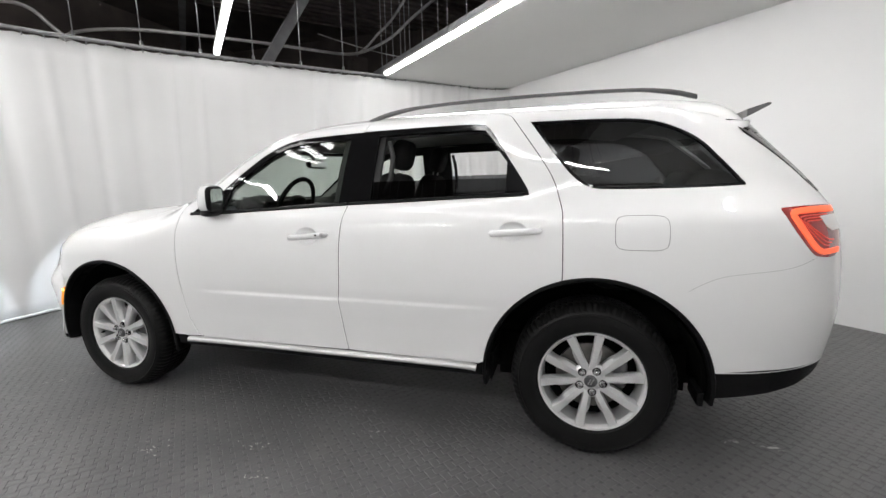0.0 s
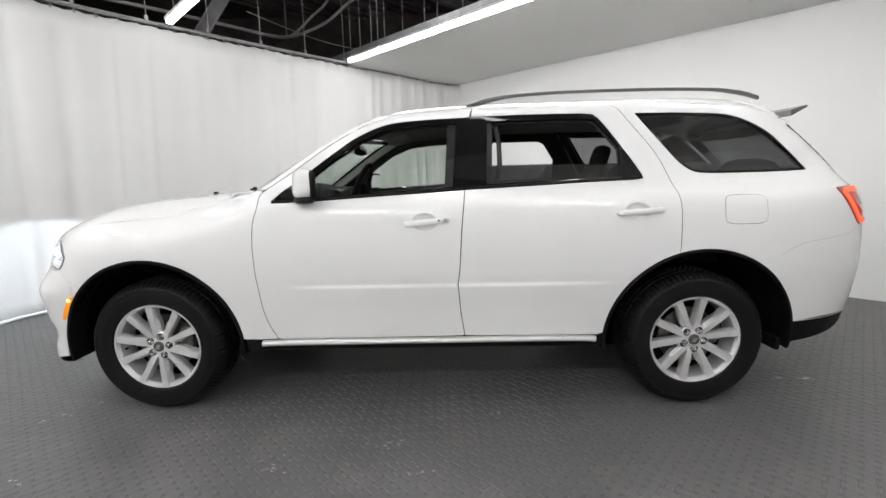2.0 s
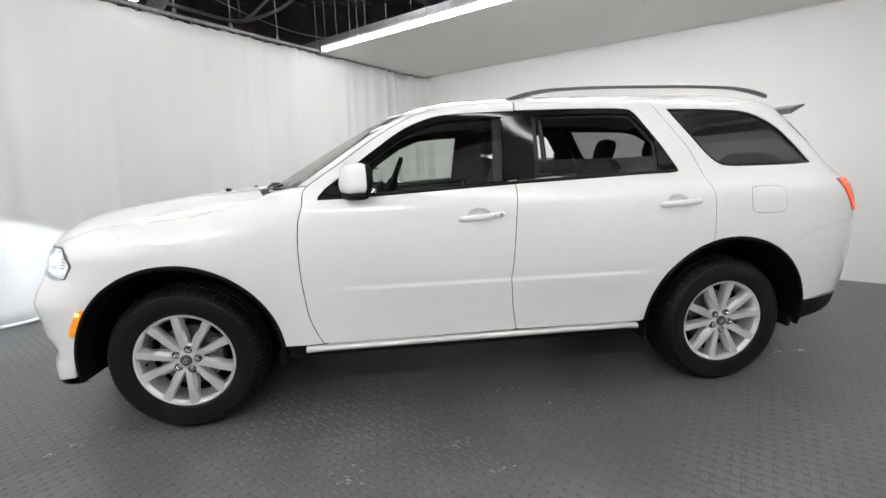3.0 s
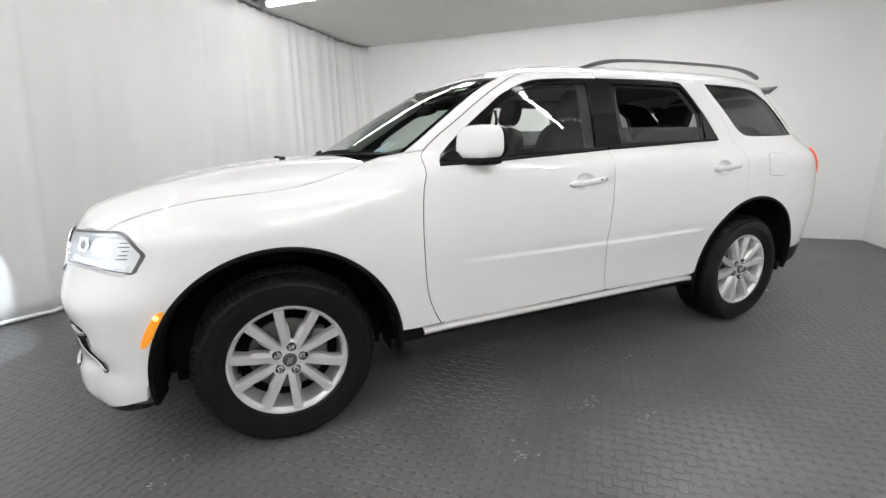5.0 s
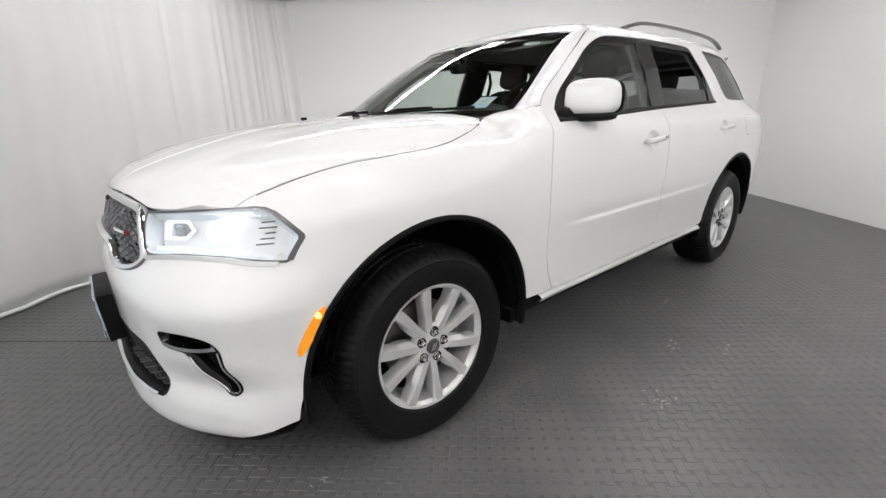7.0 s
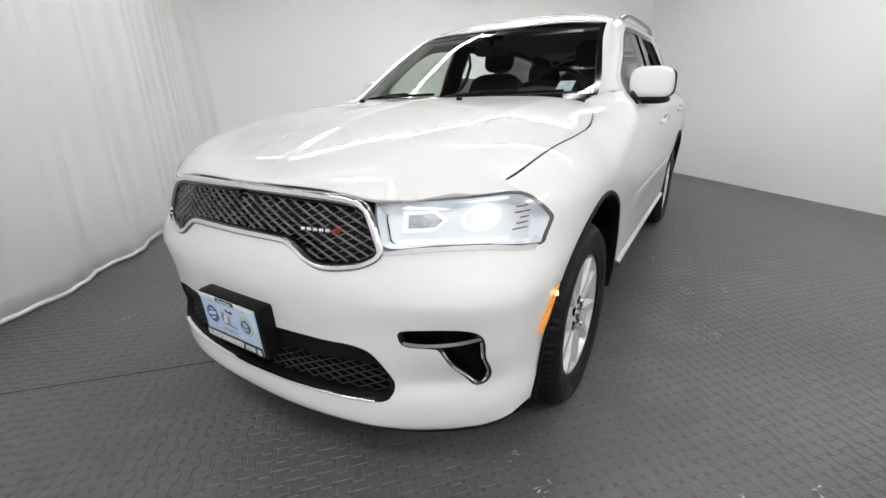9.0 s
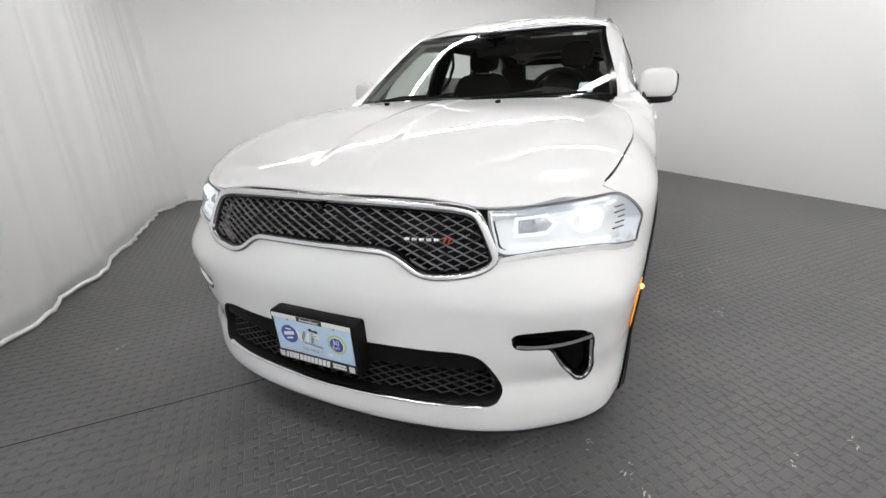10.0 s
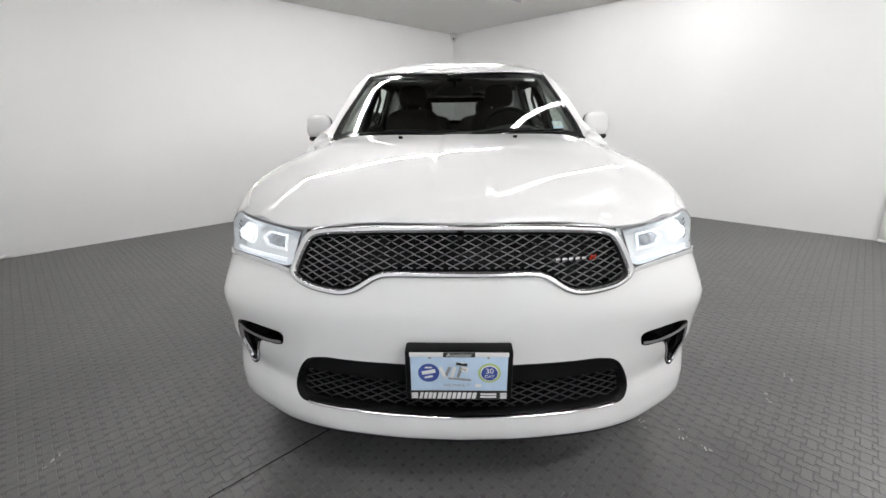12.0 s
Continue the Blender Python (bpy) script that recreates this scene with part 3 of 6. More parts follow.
def curtain():
    n, rows = 1300, 20
    f, length = resample(foot_line, n)
    h, _ = resample(head_line, n)
    s = np.linspace(0, length, n)
    rng = np.random.default_rng(11)
    knots = np.arange(0, length + 1, .35)
    phase = np.cumsum(np.interp(s, knots, rng.uniform(.35, 1.3, len(knots)))) * (length / n) * 2 * np.pi / .85
    amp = np.interp(s, knots, rng.uniform(.25, 1.0, len(knots)))
    near = np.exp(-((s - .2) / 1.6) ** 2)
    verts, faces = [], []
    t = np.gradient(f, axis=0)
    t /= np.linalg.norm(t, axis=1)[:, None]
    nrm = np.stack([-t[:, 1], t[:, 0]], 1)
    # soft pleats of uneven width, deepest near the free end
    soft = np.zeros(n)
    at = .05
    while at < length:
        wd = rng.uniform(.035, .10)
        soft += rng.uniform(.3, 1.0) * rng.choice([1, 1, -1]) * np.exp(-((s - at) / wd) ** 2) * (1.5 if at < 2.2 else 1.0)
        at += rng.uniform(.12, .46) * (.6 if at < 1.5 else 1.0)
    for r in range(rows + 1):
        v = r / rows
        z = RAIL_Z - .03 - v * (RAIL_Z - .045)
        base = h * (1 - v) + f * v
        wave = np.sin(phase + .5 * np.sin(phase * .37)) * .036 * amp ** 1.3 * (.55 + .45 * v) + np.sin(phase * .47 + 1.3) * .050 * amp * v + np.sin(phase * 2.3 + v * 1.2) * .004 * amp
        wave = wave * (1 + 1.0 * near)
        shift = np.interp(s + .05 * np.sin(s * 2.1) * v, s, soft)
        wave = wave + shift * .030 * (.7 + .3 * v)
        wave += .012 * np.sin(s * 3.1 + v * 5.0) * v
        p = base + nrm * wave[:, None]
        zz = z + (.012 * np.sin(phase * .5) if r == rows else 0) - (.012 * np.sin(s * 2 * np.pi / .31) ** 2 if r == 0 else 0)
        for i in range(n):
            verts.append((p[i, 0], p[i, 1], float(zz[i] if np.ndim(zz) else zz)))
    for r in range(rows):
        for i in range(n - 1):
            faces.append((r * n + i, r * n + i + 1, (r + 1) * n + i + 1, (r + 1) * n + i))
    c = mesh_object("curtain", verts, faces, CLOTH, smooth_shade=True)
    mod = c.modifiers.new("thickness", "SOLIDIFY")
    mod.thickness = .003
    tagged(c, "long white vinyl curtain with soft pleats, hanging to the floor", "curtain")
    low_row = [verts[rows * n + i] for i in range(0, n, 2)]
    hem = tube("hem", [(x, y, max(z, .022)) for x, y, z in low_row], .018, CLOTH, c, "", 6)
    hp, _ = resample(head_line, 90)
    for i in range(2, 90):
        x, y = hp[i]
        box("hook", (x, y, RAIL_Z - .035), (.012, .012, .035), GALV, c, bevel=0)
    return c


curtain()
rail = tube("curtain_rail", [(x, y, RAIL_Z + .005) for x, y in resample(head_line, 160)[0]], .022, RAIL_STEEL, n=6)
tagged(rail, "galvanised ceiling-hung curtain rail following the curtain's curve", "rail")
hp = resample(head_line, 26)[0]
for i in range(1, 25):
    x, y = hp[i]
    top = TOP if i < 4 else ROOF
    rod = tube("hanger_rod", [(x, y, RAIL_Z + .02), (x + .004, y, (RAIL_Z + top) / 2 + .1), (x, y, top)], .006, GALV, n=6)
    tagged(rod, "thin steel rod holding the curtain rail", "rod", group="rail hangers")
    box("clamp", (x, y, RAIL_Z + .045), (.03, .03, .05), GALV, rod)


# LED strips
def strip_light(p0, p1, z, mat):
    """A slim linear lamp: housing, glowing diffuser, hanging chains."""
    a, b = Vector((*p0, z)), Vector((*p1, z))
    d = (b - a)
    yaw = math.degrees(math.atan2(d.y, d.x))
    ob = new("strip_light", None)
    ob.matrix_basis = pose(*((a + b) / 2), 0, 0, yaw)
    tagged(ob, "long slim white LED strip light under the ceiling, lit; some are added fill", "lamp", group="strip lights")
    n = d.length
    box("housing", (0, 0, .035), (n, .075, .03), WHITE_PLASTIC, ob)
    box("diffuser", (0, 0, 0), (n - .02, .06, .038), mat, ob, "glowing white diffuser", bevel=.008)
    for k in (-.42, -.1, .25, .44):
        tube("chain", [(n * k, 0, .05), (n * k, 0, ROOF - .01 - z)], .005, GALV, ob, "", 5)
    return ob


def strip_line(n_val, s0, s1, z, mat):
    """Along wall A's direction, at distance n_val from the origin towards that wall."""
    o = OUT_A * n_val
    t = -ALONG_A
    return strip_light((o + t * s0)[:2], (o + t * s1)[:2], z, mat)


strip_line(1.47, -3.02, -2.31, 2.955, led(9))
strip_line(1.47, -2.30, -1.21, 2.955, led(40))
strip_line(1.47, -1.20, 2.65, 2.955, led(62))
strip_line(-.74, -3.02, -.31, 2.955, led(4))
strip_line(-.74, -.30, 2.5, 2.955, led(16))
# added length of strip, brightens the south wall and rear doors
strip_line(-.74, 2.51, 3.45, 2.955, led(42))
strip_line(-1.88, -.3, .5, 2.955, led(9))
strip_line(-2.10, -.3, .5, 2.955, led(9))
strip_line(-2.32, -.3, .5, 2.955, led(9))
# added fill strips out of view, along the curtain and above it
strip_light((-3.95, -.65), (-3.65, -1.75), 2.955, led(80))
strip_light((-3.5, 1.7), (-3.95, .0), 4.4, led(46))
strip_light((-2.9, -3.2), (-3.5, -2.4), 2.955, led(42))
strip_light((-.2, -4.3), (-1.6, -4.05), 2.955, led(100))


# dark hall overhead: corrugated deck ribs, joists, ducts, conduits
def deck_ribs():
    ob = new("roof_joists", None)
    tagged(ob, "dark steel joists and corrugated roof deck ribs", "joist", kind="structure")
    yaw = math.degrees(math.atan2(ALONG_A.y, ALONG_A.x))
    for k in range(56):
        c = ALONG_A * (-5.5 + k * .26) + OUT_A * -1.0
        box("deck_rib", (c.x, c.y, ROOF - .04), (.10, 14.0, .08), DECK, ob, m=pose(0, 0, 0, 0, 0, yaw), bevel=0)
    return ob


deck_ribs()


def joist(c, length, yaw, z):
    ob = new("roof_beam", None)
    ob.matrix_basis = pose(c[0], c[1], z, 0, 0, yaw)
    tagged(ob, "grey steel roof beam with flanges", "beam", group="roof beams", kind="structure")
    box("web", (0, 0, 0), (length, .02, .22), BEAM, ob, bevel=0)
    box("flange", (0, 0, .11), (length, .12, .018), BEAM, ob, bevel=0)
    box("flange", (0, 0, -.11), (length, .12, .018), BEAM, ob, bevel=0)
    return ob


yaw_b = math.degrees(math.atan2(ALONG_A.y, ALONG_A.x))
joist((-1.6, 4.4), 12.0, yaw_b + 90, 4.95)
joist((1.0, 3.0), 12.0, yaw_b + 90, 4.95)
joist((-4.6, 3.0), 12.0, yaw_b, 5.2)


def brace(a, b):
    """A slanted steel brace between floor and roof, behind the curtain."""
    a, b = Vector(a), Vector(b)
    d = (b - a).normalized()
    q = d.to_track_quat("X", "Z").to_matrix().to_4x4()
    q.translation = (a + b) / 2
    ob = new("steel_brace", None)
    ob.matrix_basis = q
    tagged(ob, "slanted grey steel brace rising behind the curtain to the roof", "brace", kind="structure")
    n = (b - a).length
    box("web", (0, 0, 0), (n, .016, .15), BEAM, ob, bevel=0)
    for k in (-.08, .08):
        box("flange", (0, 0, k), (n, .15, .014), BEAM, ob, bevel=0)


brace((-4.98, 2.02, .05), (-2.6, 4.4, ROOF - .02))


def conduit(pts, r, label="grey electrical conduit sagging under the dark roof"):
    ob = tube("conduit", spline(pts, .08), r, CONDUIT, n=8)
    return tagged(ob, label, "conduit", group="conduits")


conduit([(-6.9, 2.35, 3.62), (-6.6, 2.55, 3.95), (-5.75, 2.75, 3.98), (-5.0, 3.25, 3.98), (-4.25, 4.05, 4.0), (-3.63, 4.72, 4.0), (-3.25, 5.25, 4.02), (-3.0, 5.62, 4.08), (-2.75, 5.95, 4.25), (-2.3, 6.1, 4.5), (-1.9, 6.3, 4.9), (-1.3, 6.7, 5.5)], .030)
conduit([(-3.05, 5.9, 4.16), (-2.85, 5.95, 4.3), (-2.6, 6.0, 4.55), (-2.3, 6.1, 4.85), (-1.9, 6.3, 5.5)], .026)
conduit([(-8.88, .5, 4.1), (-6.9, 1.5, 4.12), (-6.3, 1.75, 4.05), (-6.1, 1.95, 3.8), (-5.9, 2.15, 3.55)], .028)
conduit([(-3.4, 4.9, 4.3), (-3.0, 5.3, 4.2), (-2.5, 5.9, 4.12), (-1.9, 6.3, 4.05), (-1.2, 6.4, 4.0)], .010, "thin dark-grey cable strung under the roof")
box_duct = new("junction_box", None)
box_duct.matrix_basis = pose(-3.05, 5.85, 3.86, 0, 0, yaw_b)
tagged(box_duct, "dark grey equipment box hung under the roof", "box")
box("body", (0, 0, 0), (.42, .3, .34), DECK, box_duct)
tube("hanger", [(0, 0, .16), (0, 0, ROOF - 3.87)], .02, BEAM, box_duct, "", 6)


# small dome camera in the corner
def corner_camera():
    ob = new("security_camera", None)
    c = CORNER - OUT_A * .10 - OUT_B * .10
    ob.matrix_basis = pose(c.x, c.y, TOP, 0, 0, 0)
    tagged(ob, "small white dome security camera in the wall corner", "camera")
    blob("mount", (0, 0, -.03), (.12, .12, .07), WHITE_PLASTIC, ob, p=4)
    blob("dome", (-.01, 0, -.09), (.09, .09, .10), WHITE_PLASTIC, ob, p=2.2)
    blob("lens", (-.05, 0, -.10), (.03, .035, .035), GLOSS_BLACK, ob, p=2)


corner_camera()


# ---- the car ----
CAR = new("suv", None)
tagged(CAR, "white three-row SUV with lit headlamps, parked on the rubber matting", "car")
SIDES = ((-1, "left"), (1, "right"))


def on_side(sg, fn=W):
    return lambda x, z: Vector((x, sg * fn(x, z), z))


def front_x(y, z):
    y = abs(y)
    x0, x1 = nose_x(min(z, 1.0)), -1.2
    for _ in range(30):
        xm = (x0 + x1) / 2
        if low_w(xm, z) < y:
            x0 = xm
        else:
            x1 = xm
    return (x0 + x1) / 2


def on_front(y, z):
    # shallow scoop round the corner vents
    scoop = smooth(.70, .60, z) * smooth(.37, .46, z) * smooth(.50, .66, abs(y))
    return Vector((front_x(y, z) + .012 * scoop, y, z))


def back_x(y, z):
    y = abs(y)
    x0, x1 = 1.4, tail_x(z)
    for _ in range(30):
        xm = (x0 + x1) / 2
        if hull(xm, z, z) > y:
            x0 = xm
        else:
            x1 = xm
    return (x0 + x1) / 2


def on_back(y, z):
    return Vector((back_x(y, z), y, z))


hood_edge = curve1([-2.09, -2.07, -1.97, -1.8, -1.62, -1.4, -1.25, -1.17, -1.10], [.770, .785, .818, .841, .852, .846, .818, .785, .730])


def deeper(fn, d):
    return lambda y, z: fn(y, z) + Vector((d, 0, 0))


def hood_raw(x, y):
    return height_for(low_w, x, max(abs(y), .02), .7, hood_z(x))


def hood_surface():
    """One smooth polynomial sheet over the bonnet, so that its reflections run without waves."""
    xs, ys = np.linspace(-2.27, -1.08, 50), np.linspace(0, .84, 40)
    rows, vals = [], []
    for x in xs:
        for y in ys:
            if y < .50 + .35 * (x + 2.3) / .3 and y < hood_edge(float(x)) + .01:
                rows.append([((x + 1.7) / .6) ** a * (y / .85) ** (2 * b) for a in range(7) for b in range(6)])
                vals.append(hood_raw(float(x), float(y)))
    return np.linalg.lstsq(np.array(rows), np.array(vals), rcond=None)[0]


HOOD_FIT = []


def ridge(d, rise, fall, soft=.010):
    """A soft-topped crease: up over `rise`, down over `fall`, height one."""
    t = 1 + d / rise if d < 0 else 1 - d / fall
    t = max(t, 0.0)
    top = 1 - soft / (2 * min(rise, fall))
    return t if t < top else top + (1 - top) * (1 - ((1 - t) / (1 - top) - 1) ** 2) * .5


def hood_height(x, y):
    z = hood_raw(x, y)
    if not HOOD_FIT:
        HOOD_FIT.extend(hood_surface())
    y = abs(y)
    k = smooth(-2.25, -2.15, x) * smooth(hood_edge(x) - .01, hood_edge(x) - .10, y)
    if k > 0:
        p = sum(c * ((x + 1.7) / .6) ** (i // 6) * (y / .85) ** (2 * (i % 6)) for i, c in enumerate(HOOD_FIT))
        z += (p - z) * k
    # narrow raised spine with two creases, and a crease along each shoulder
    fade = smooth(-2.33, -2.22, x) * smooth(-1.0, -1.3, x)
    w = SPINE_W(x)
    z += .0034 * smooth(w + .018, w - .008, y) * fade
    return z + .0045 * ridge(y - SHOULDER(x), .16, .10) * fade


SPINE_W = curve1([-2.4, -2.2, -1.5, -1.0], [.105, .100, .062, .055])
SHOULDER = curve1([-2.4, -2.2, -1.5, -1.0], [.52, .56, .62, .62])


def on_hood(x, y):
    return Vector((x, y, hood_height(x, y)))


def on_roof(x, y):
    return Vector((x, y, height_for(top_w, x, max(abs(y), .01), 1.45, roof_z(x))))


def on_wind(y, z):
    return Vector((wind_x(z) + .46 * y * y, y, z))


AX_F, AX_R, AX_Z, ARCH = (-1.521, 1.521, .385, .520)
ARCH_F = .510


def arc(cx, a0, a1, r=ARCH, n=40):
    return [(cx + r * math.cos(radians(a0 + (a1 - a0) * i / n)), AX_Z + r * math.sin(radians(a0 + (a1 - a0) * i / n))) for i in range(n + 1)]


# seams on the side, as (x, z)
SEAM_A = spline([(-.845, 1.262), (-.868, 1.235), (-.868, 1.165), (-.888, 1.087), (-.898, .959), (-.895, .794), (-.877, .603), (-.845, .50), (-.81, .432)])
SEAM_B_LOW = spline([(.247, 1.242), (.228, 1.048), (.214, .829), (.205, .755), (.202, .733), (.207, .69), (.216, .579), (.236, .442)])
SEAM_C = spline([(1.03, 1.703), (1.10, 1.686), (1.15, 1.625), (1.308, 1.393), (1.362, 1.25), (1.376, 1.172), (1.380, .95), (1.378, .886)])
DOOR_TOP_F = spline([(.30, 1.70), (-.03, 1.686), (-.17, 1.662), (-.302, 1.614), (-.485, 1.511), (-.661, 1.390), (-.80, 1.296), (-.845, 1.262)])
DLO_F = spline([(.283, 1.640), (.204, 1.638), (-.013, 1.629), (-.182, 1.609), (-.346, 1.543), (-.474, 1.458), (-.623, 1.349), (-.76, 1.245)]) + [(-.785, 1.215), (-.79, 1.193)]
BELT_F = [(-.583, 1.198), (-.309, 1.213), (0, 1.229)]
BELT_R = [(.634, 1.258), (.939, 1.272), (1.165, 1.279)]
DLO_R = spline([(1.165, 1.279), (1.20, 1.284), (1.208, 1.305), (1.101, 1.474), (1.02, 1.595), (.985, 1.632), (.93, 1.647), (.643, 1.649), (.292, 1.643)])
ARCH_C = arc(AX_R, 106, 173.5)

DOOR_F = DOOR_TOP_F + SEAM_A[1:] + dense([(-.81, .432), (.236, .442)])[1:] + SEAM_B_LOW[::-1] + [p for p in BELT_F[::-1]] + DLO_F[::-1]
DOOR_R = [(.30, 1.70), (.6, 1.702)] + SEAM_C + ARCH_C + dense([(1.0, .437), (.236, .442)])[1:] + SEAM_B_LOW[::-1] + [(.29 - .04, 1.2425)] + BELT_R + DLO_R[1:]
QWIN = spline([(1.209, 1.644), (1.52, 1.640), (1.77, 1.622), (1.955, 1.542), (2.062, 1.43), (2.15, 1.322)]) + spline([(2.148, 1.314), (2.0, 1.308), (1.84, 1.305), (1.56, 1.306), (1.475, 1.325), (1.40, 1.388), (1.30, 1.517), (1.209, 1.644)])[:-1]


def quarter_outline():
    back = [(back_x(.60 - .055 * smooth(1.255, 1.285, z), z), z) for z in np.linspace(1.60, .52, 60)]
    top = [(1.03, 1.703), (1.4, 1.700), (1.75, 1.692), (1.95, 1.668), (2.08, 1.635)]
    return SEAM_C[::-1] + top[1:] + back + dense([(back[-1][0], .515), (2.22, .508), (2.02, .492)])[1:-1] + arc(AX_R, 12, 106)


def fender_outline():
    crest = [(x, height_for(low_w, x, hood_edge(x), .7, hood_z(x))) for x in np.linspace(-2.07, -1.10, 40)]
    rear = [(-1.03, 1.236), (-.95, 1.250), (-.89, 1.258), (-.845, 1.262)]
    lamp = [(-1.923, .753), (-2.012, .846), (-1.973, .908), (-1.974, .919), (-2.024, .981), (-2.043, .992)]
    return crest + rear + SEAM_A[1:] + [(-.90, .428), (-1.0, .43)] + arc(AX_F, 5, 143.2, ARCH_F) + lamp


def run(pts, step):
    """An open run of straight pieces, resampled."""
    out = [tuple(pts[0])]
    for a, b in zip(pts, pts[1:]):
        c = max(1, int(math.dist(a, b) / step))
        out += [(a[0] + (b[0] - a[0]) * i / c, a[1] + (b[1] - a[1]) * i / c) for i in range(1, c + 1)]
    return out


LAMP_OUT = [(low_w(x, z), z) for x, z in run([(-2.07, .993), (-2.045, .990), (-2.027, .979), (-1.978, .918), (-1.977, .908), (-2.016, .850), (-2.026, .846)], .01)]
LAMP = spline([(.515, .972), (.60, .978), (.70, .986)], .01) + LAMP_OUT + spline([(.79, .866), (.69, .868), (.563, .860), (.535, .905), (.515, .972)], .01)[:-1]
LAMP = dense(LAMP, .008)
GRILLE = spline([(0, 1.003), (.2, 1.0), (.33, .995), (.43, .987), (.485, .972), (.513, .94), (.540, .885), (.553, .850), (.54, .826), (.50, .806), (.44, .794), (.375, .790), (.325, .803), (.285, .828), (.25, .846), (.2, .852), (0, .853)], .012)
GRILLE_ALL = GRILLE + [(-y, z) for y, z in GRILLE[-2:0:-1]]
LOWGR = spline([(0, .552), (.19, .556), (.376, .560), (.448, .562), (.507, .551), (.541, .514), (.571, .447), (.568, .410), (.546, .388), (.477, .384), (.387, .383), (.16, .378), (0, .374)], .012)
LOWGR_ALL = LOWGR + [(-y, z) for y, z in LOWGR[-2:0:-1]]
FOG = spline([(.603, .608), (.610, .630), (.68, .640), (.755, .642), (.798, .630), (.813, .602), (.814, .555), (.816, .48), (.800, .441), (.771, .440), (.741, .490), (.708, .570), (.678, .580), (.632, .581), (.610, .588)], .008, True)


def bumper_outline():
    low_edge = [(0, .853)] + [p for p in GRILLE[::-1] if p[1] < .853 and p[0] > .02]
    i = max(range(len(low_edge)), key=lambda k: low_edge[k][0])
    up = low_edge[:i + 1]
    lamp = [(.563, .857), (.69, .864), (.79, .862), (.848, .849)]
    side = [(low_w(x, z), z) for x, z in dense([(-2.012, .848), (-1.923, .753), (-1.9295, .6915), (-1.963, .625), (-2.0, .55), (-2.02, .47), (-2.035, .40), (-2.045, .335), (-2.05, .335)], .01)[:-1] if z > .334]
    side = side[:max(range(len(side)), key=lambda i: -side[i][1]) + 1]
    lip = [(.87, .318), (.80, .292), (.72, .278), (.556, .286), (.353, .293), (.2, .287), (0, .282)]
    half = up + lamp + side + lip
    return dense(half[:-1] + [(-y, z) for y, z in half[::-1]][:-1], .018)


def mirror_y(poly):
    return [(-y, z) for y, z in poly][::-1]


panel("front_bumper", bumper_outline(), on_front, PAINT, CAR, "white painted front bumper", holes=(LOWGR_ALL, FOG, mirror_y(FOG)), step=.026, gap=.0015, skirt=.03, flip=True)

shut_z = curve1([0, .2, .33, .43, .50, .56, .70, .80], [1.009, 1.006, 1.001, .992, .981, .979, .988, .995])
hood_front = [(front_x(y, shut_z(y)), y) for y in np.linspace(.001, .775, 30)]
hood_front[0] = (hood_front[0][0], 0.0)
hood_side = [(x, hood_edge(x)) for x in (-1.97, -1.8, -1.62, -1.4, -1.25, -1.17, -1.10)]
hood_rear = [(-1.15, .6), (-1.215, .4), (-1.255, .2), (-1.27, 0)]
half_hood = spline(hood_front, .02) + spline([hood_front[-1]] + hood_side, .02)[1:] + spline([(-1.10, .73)] + hood_rear, .02)[1:]
HOOD = half_hood[1:-1] + [(x, -y) for x, y in half_hood[::-1]]
panel("bonnet", HOOD, on_hood, PAINT, CAR, "white bonnet with a raised middle", step=.022, gap=.0020, skirt=.02)


roof_end = curve1([0, .2, .4, .52, .58], [2.285, 2.28, 2.255, 2.20, 2.11])


def roof_outline():
    edge = []
    for x in np.linspace(-.22, 2.08, 70):
        zs = 1.70 - .02 * smooth(.1, -.22, x) * 2.2
        if x > 1.03:
            zs = float(np.interp(x, [1.03, 1.4, 1.75, 1.95, 2.08], [1.703, 1.700, 1.692, 1.668, 1.635]))
        edge.append((float(x), top_w(x, zs)))
    front = [(-.475 + .40 * y * y, y) for y in np.linspace(0, .6, 14)]
    back = [(roof_end(y), y) for y in (.56, .52, .46, .40, .3, .2, .1)] + [(2.285, 0)]
    half = front + [(-.29, .645)] + edge + back
    return half[:-1] + [(x, -y) for x, y in half[::-1]][:-1]


panel("roof", roof_outline(), on_roof, PAINT, CAR, "white roof panel", step=.04, skirt=.01)
panel("tailgate", dense([(-.6, .56), (.6, .56), (.6, 1.27), (-.6, 1.27)], .03), on_back, PAINT, CAR, "white tailgate", step=.05)
HATCH_GLASS = dense([(-.548, 1.275), (.548, 1.275), (.536, 1.62), (-.536, 1.62)], .03)
panel("rear_window", HATCH_GLASS, on_back, PRIVACY_DARK, CAR, "dark tinted tailgate glass", step=.08, gap=.002, skirt=0)
band("hatch_trim", HATCH_GLASS, on_back, [(-.002, .0), (.0, .003), (.05, .003), (.06, .0)], GLOSS_BLACK, CAR, "gloss black tailgate glass surround")
panel("rear_bumper", dense([(-.6, .50), (.6, .50), (.6, .56), (-.6, .56)], .03), on_back, PAINT, CAR, "white rear bumper", step=.05)
panel("rear_valance", dense([(-.60, .47), (.60, .47), (.60, .512), (-.60, .512)], .03), deeper(on_back, -.12), CLADDING, CAR, "black lower rear bumper", step=.05)
rows = []
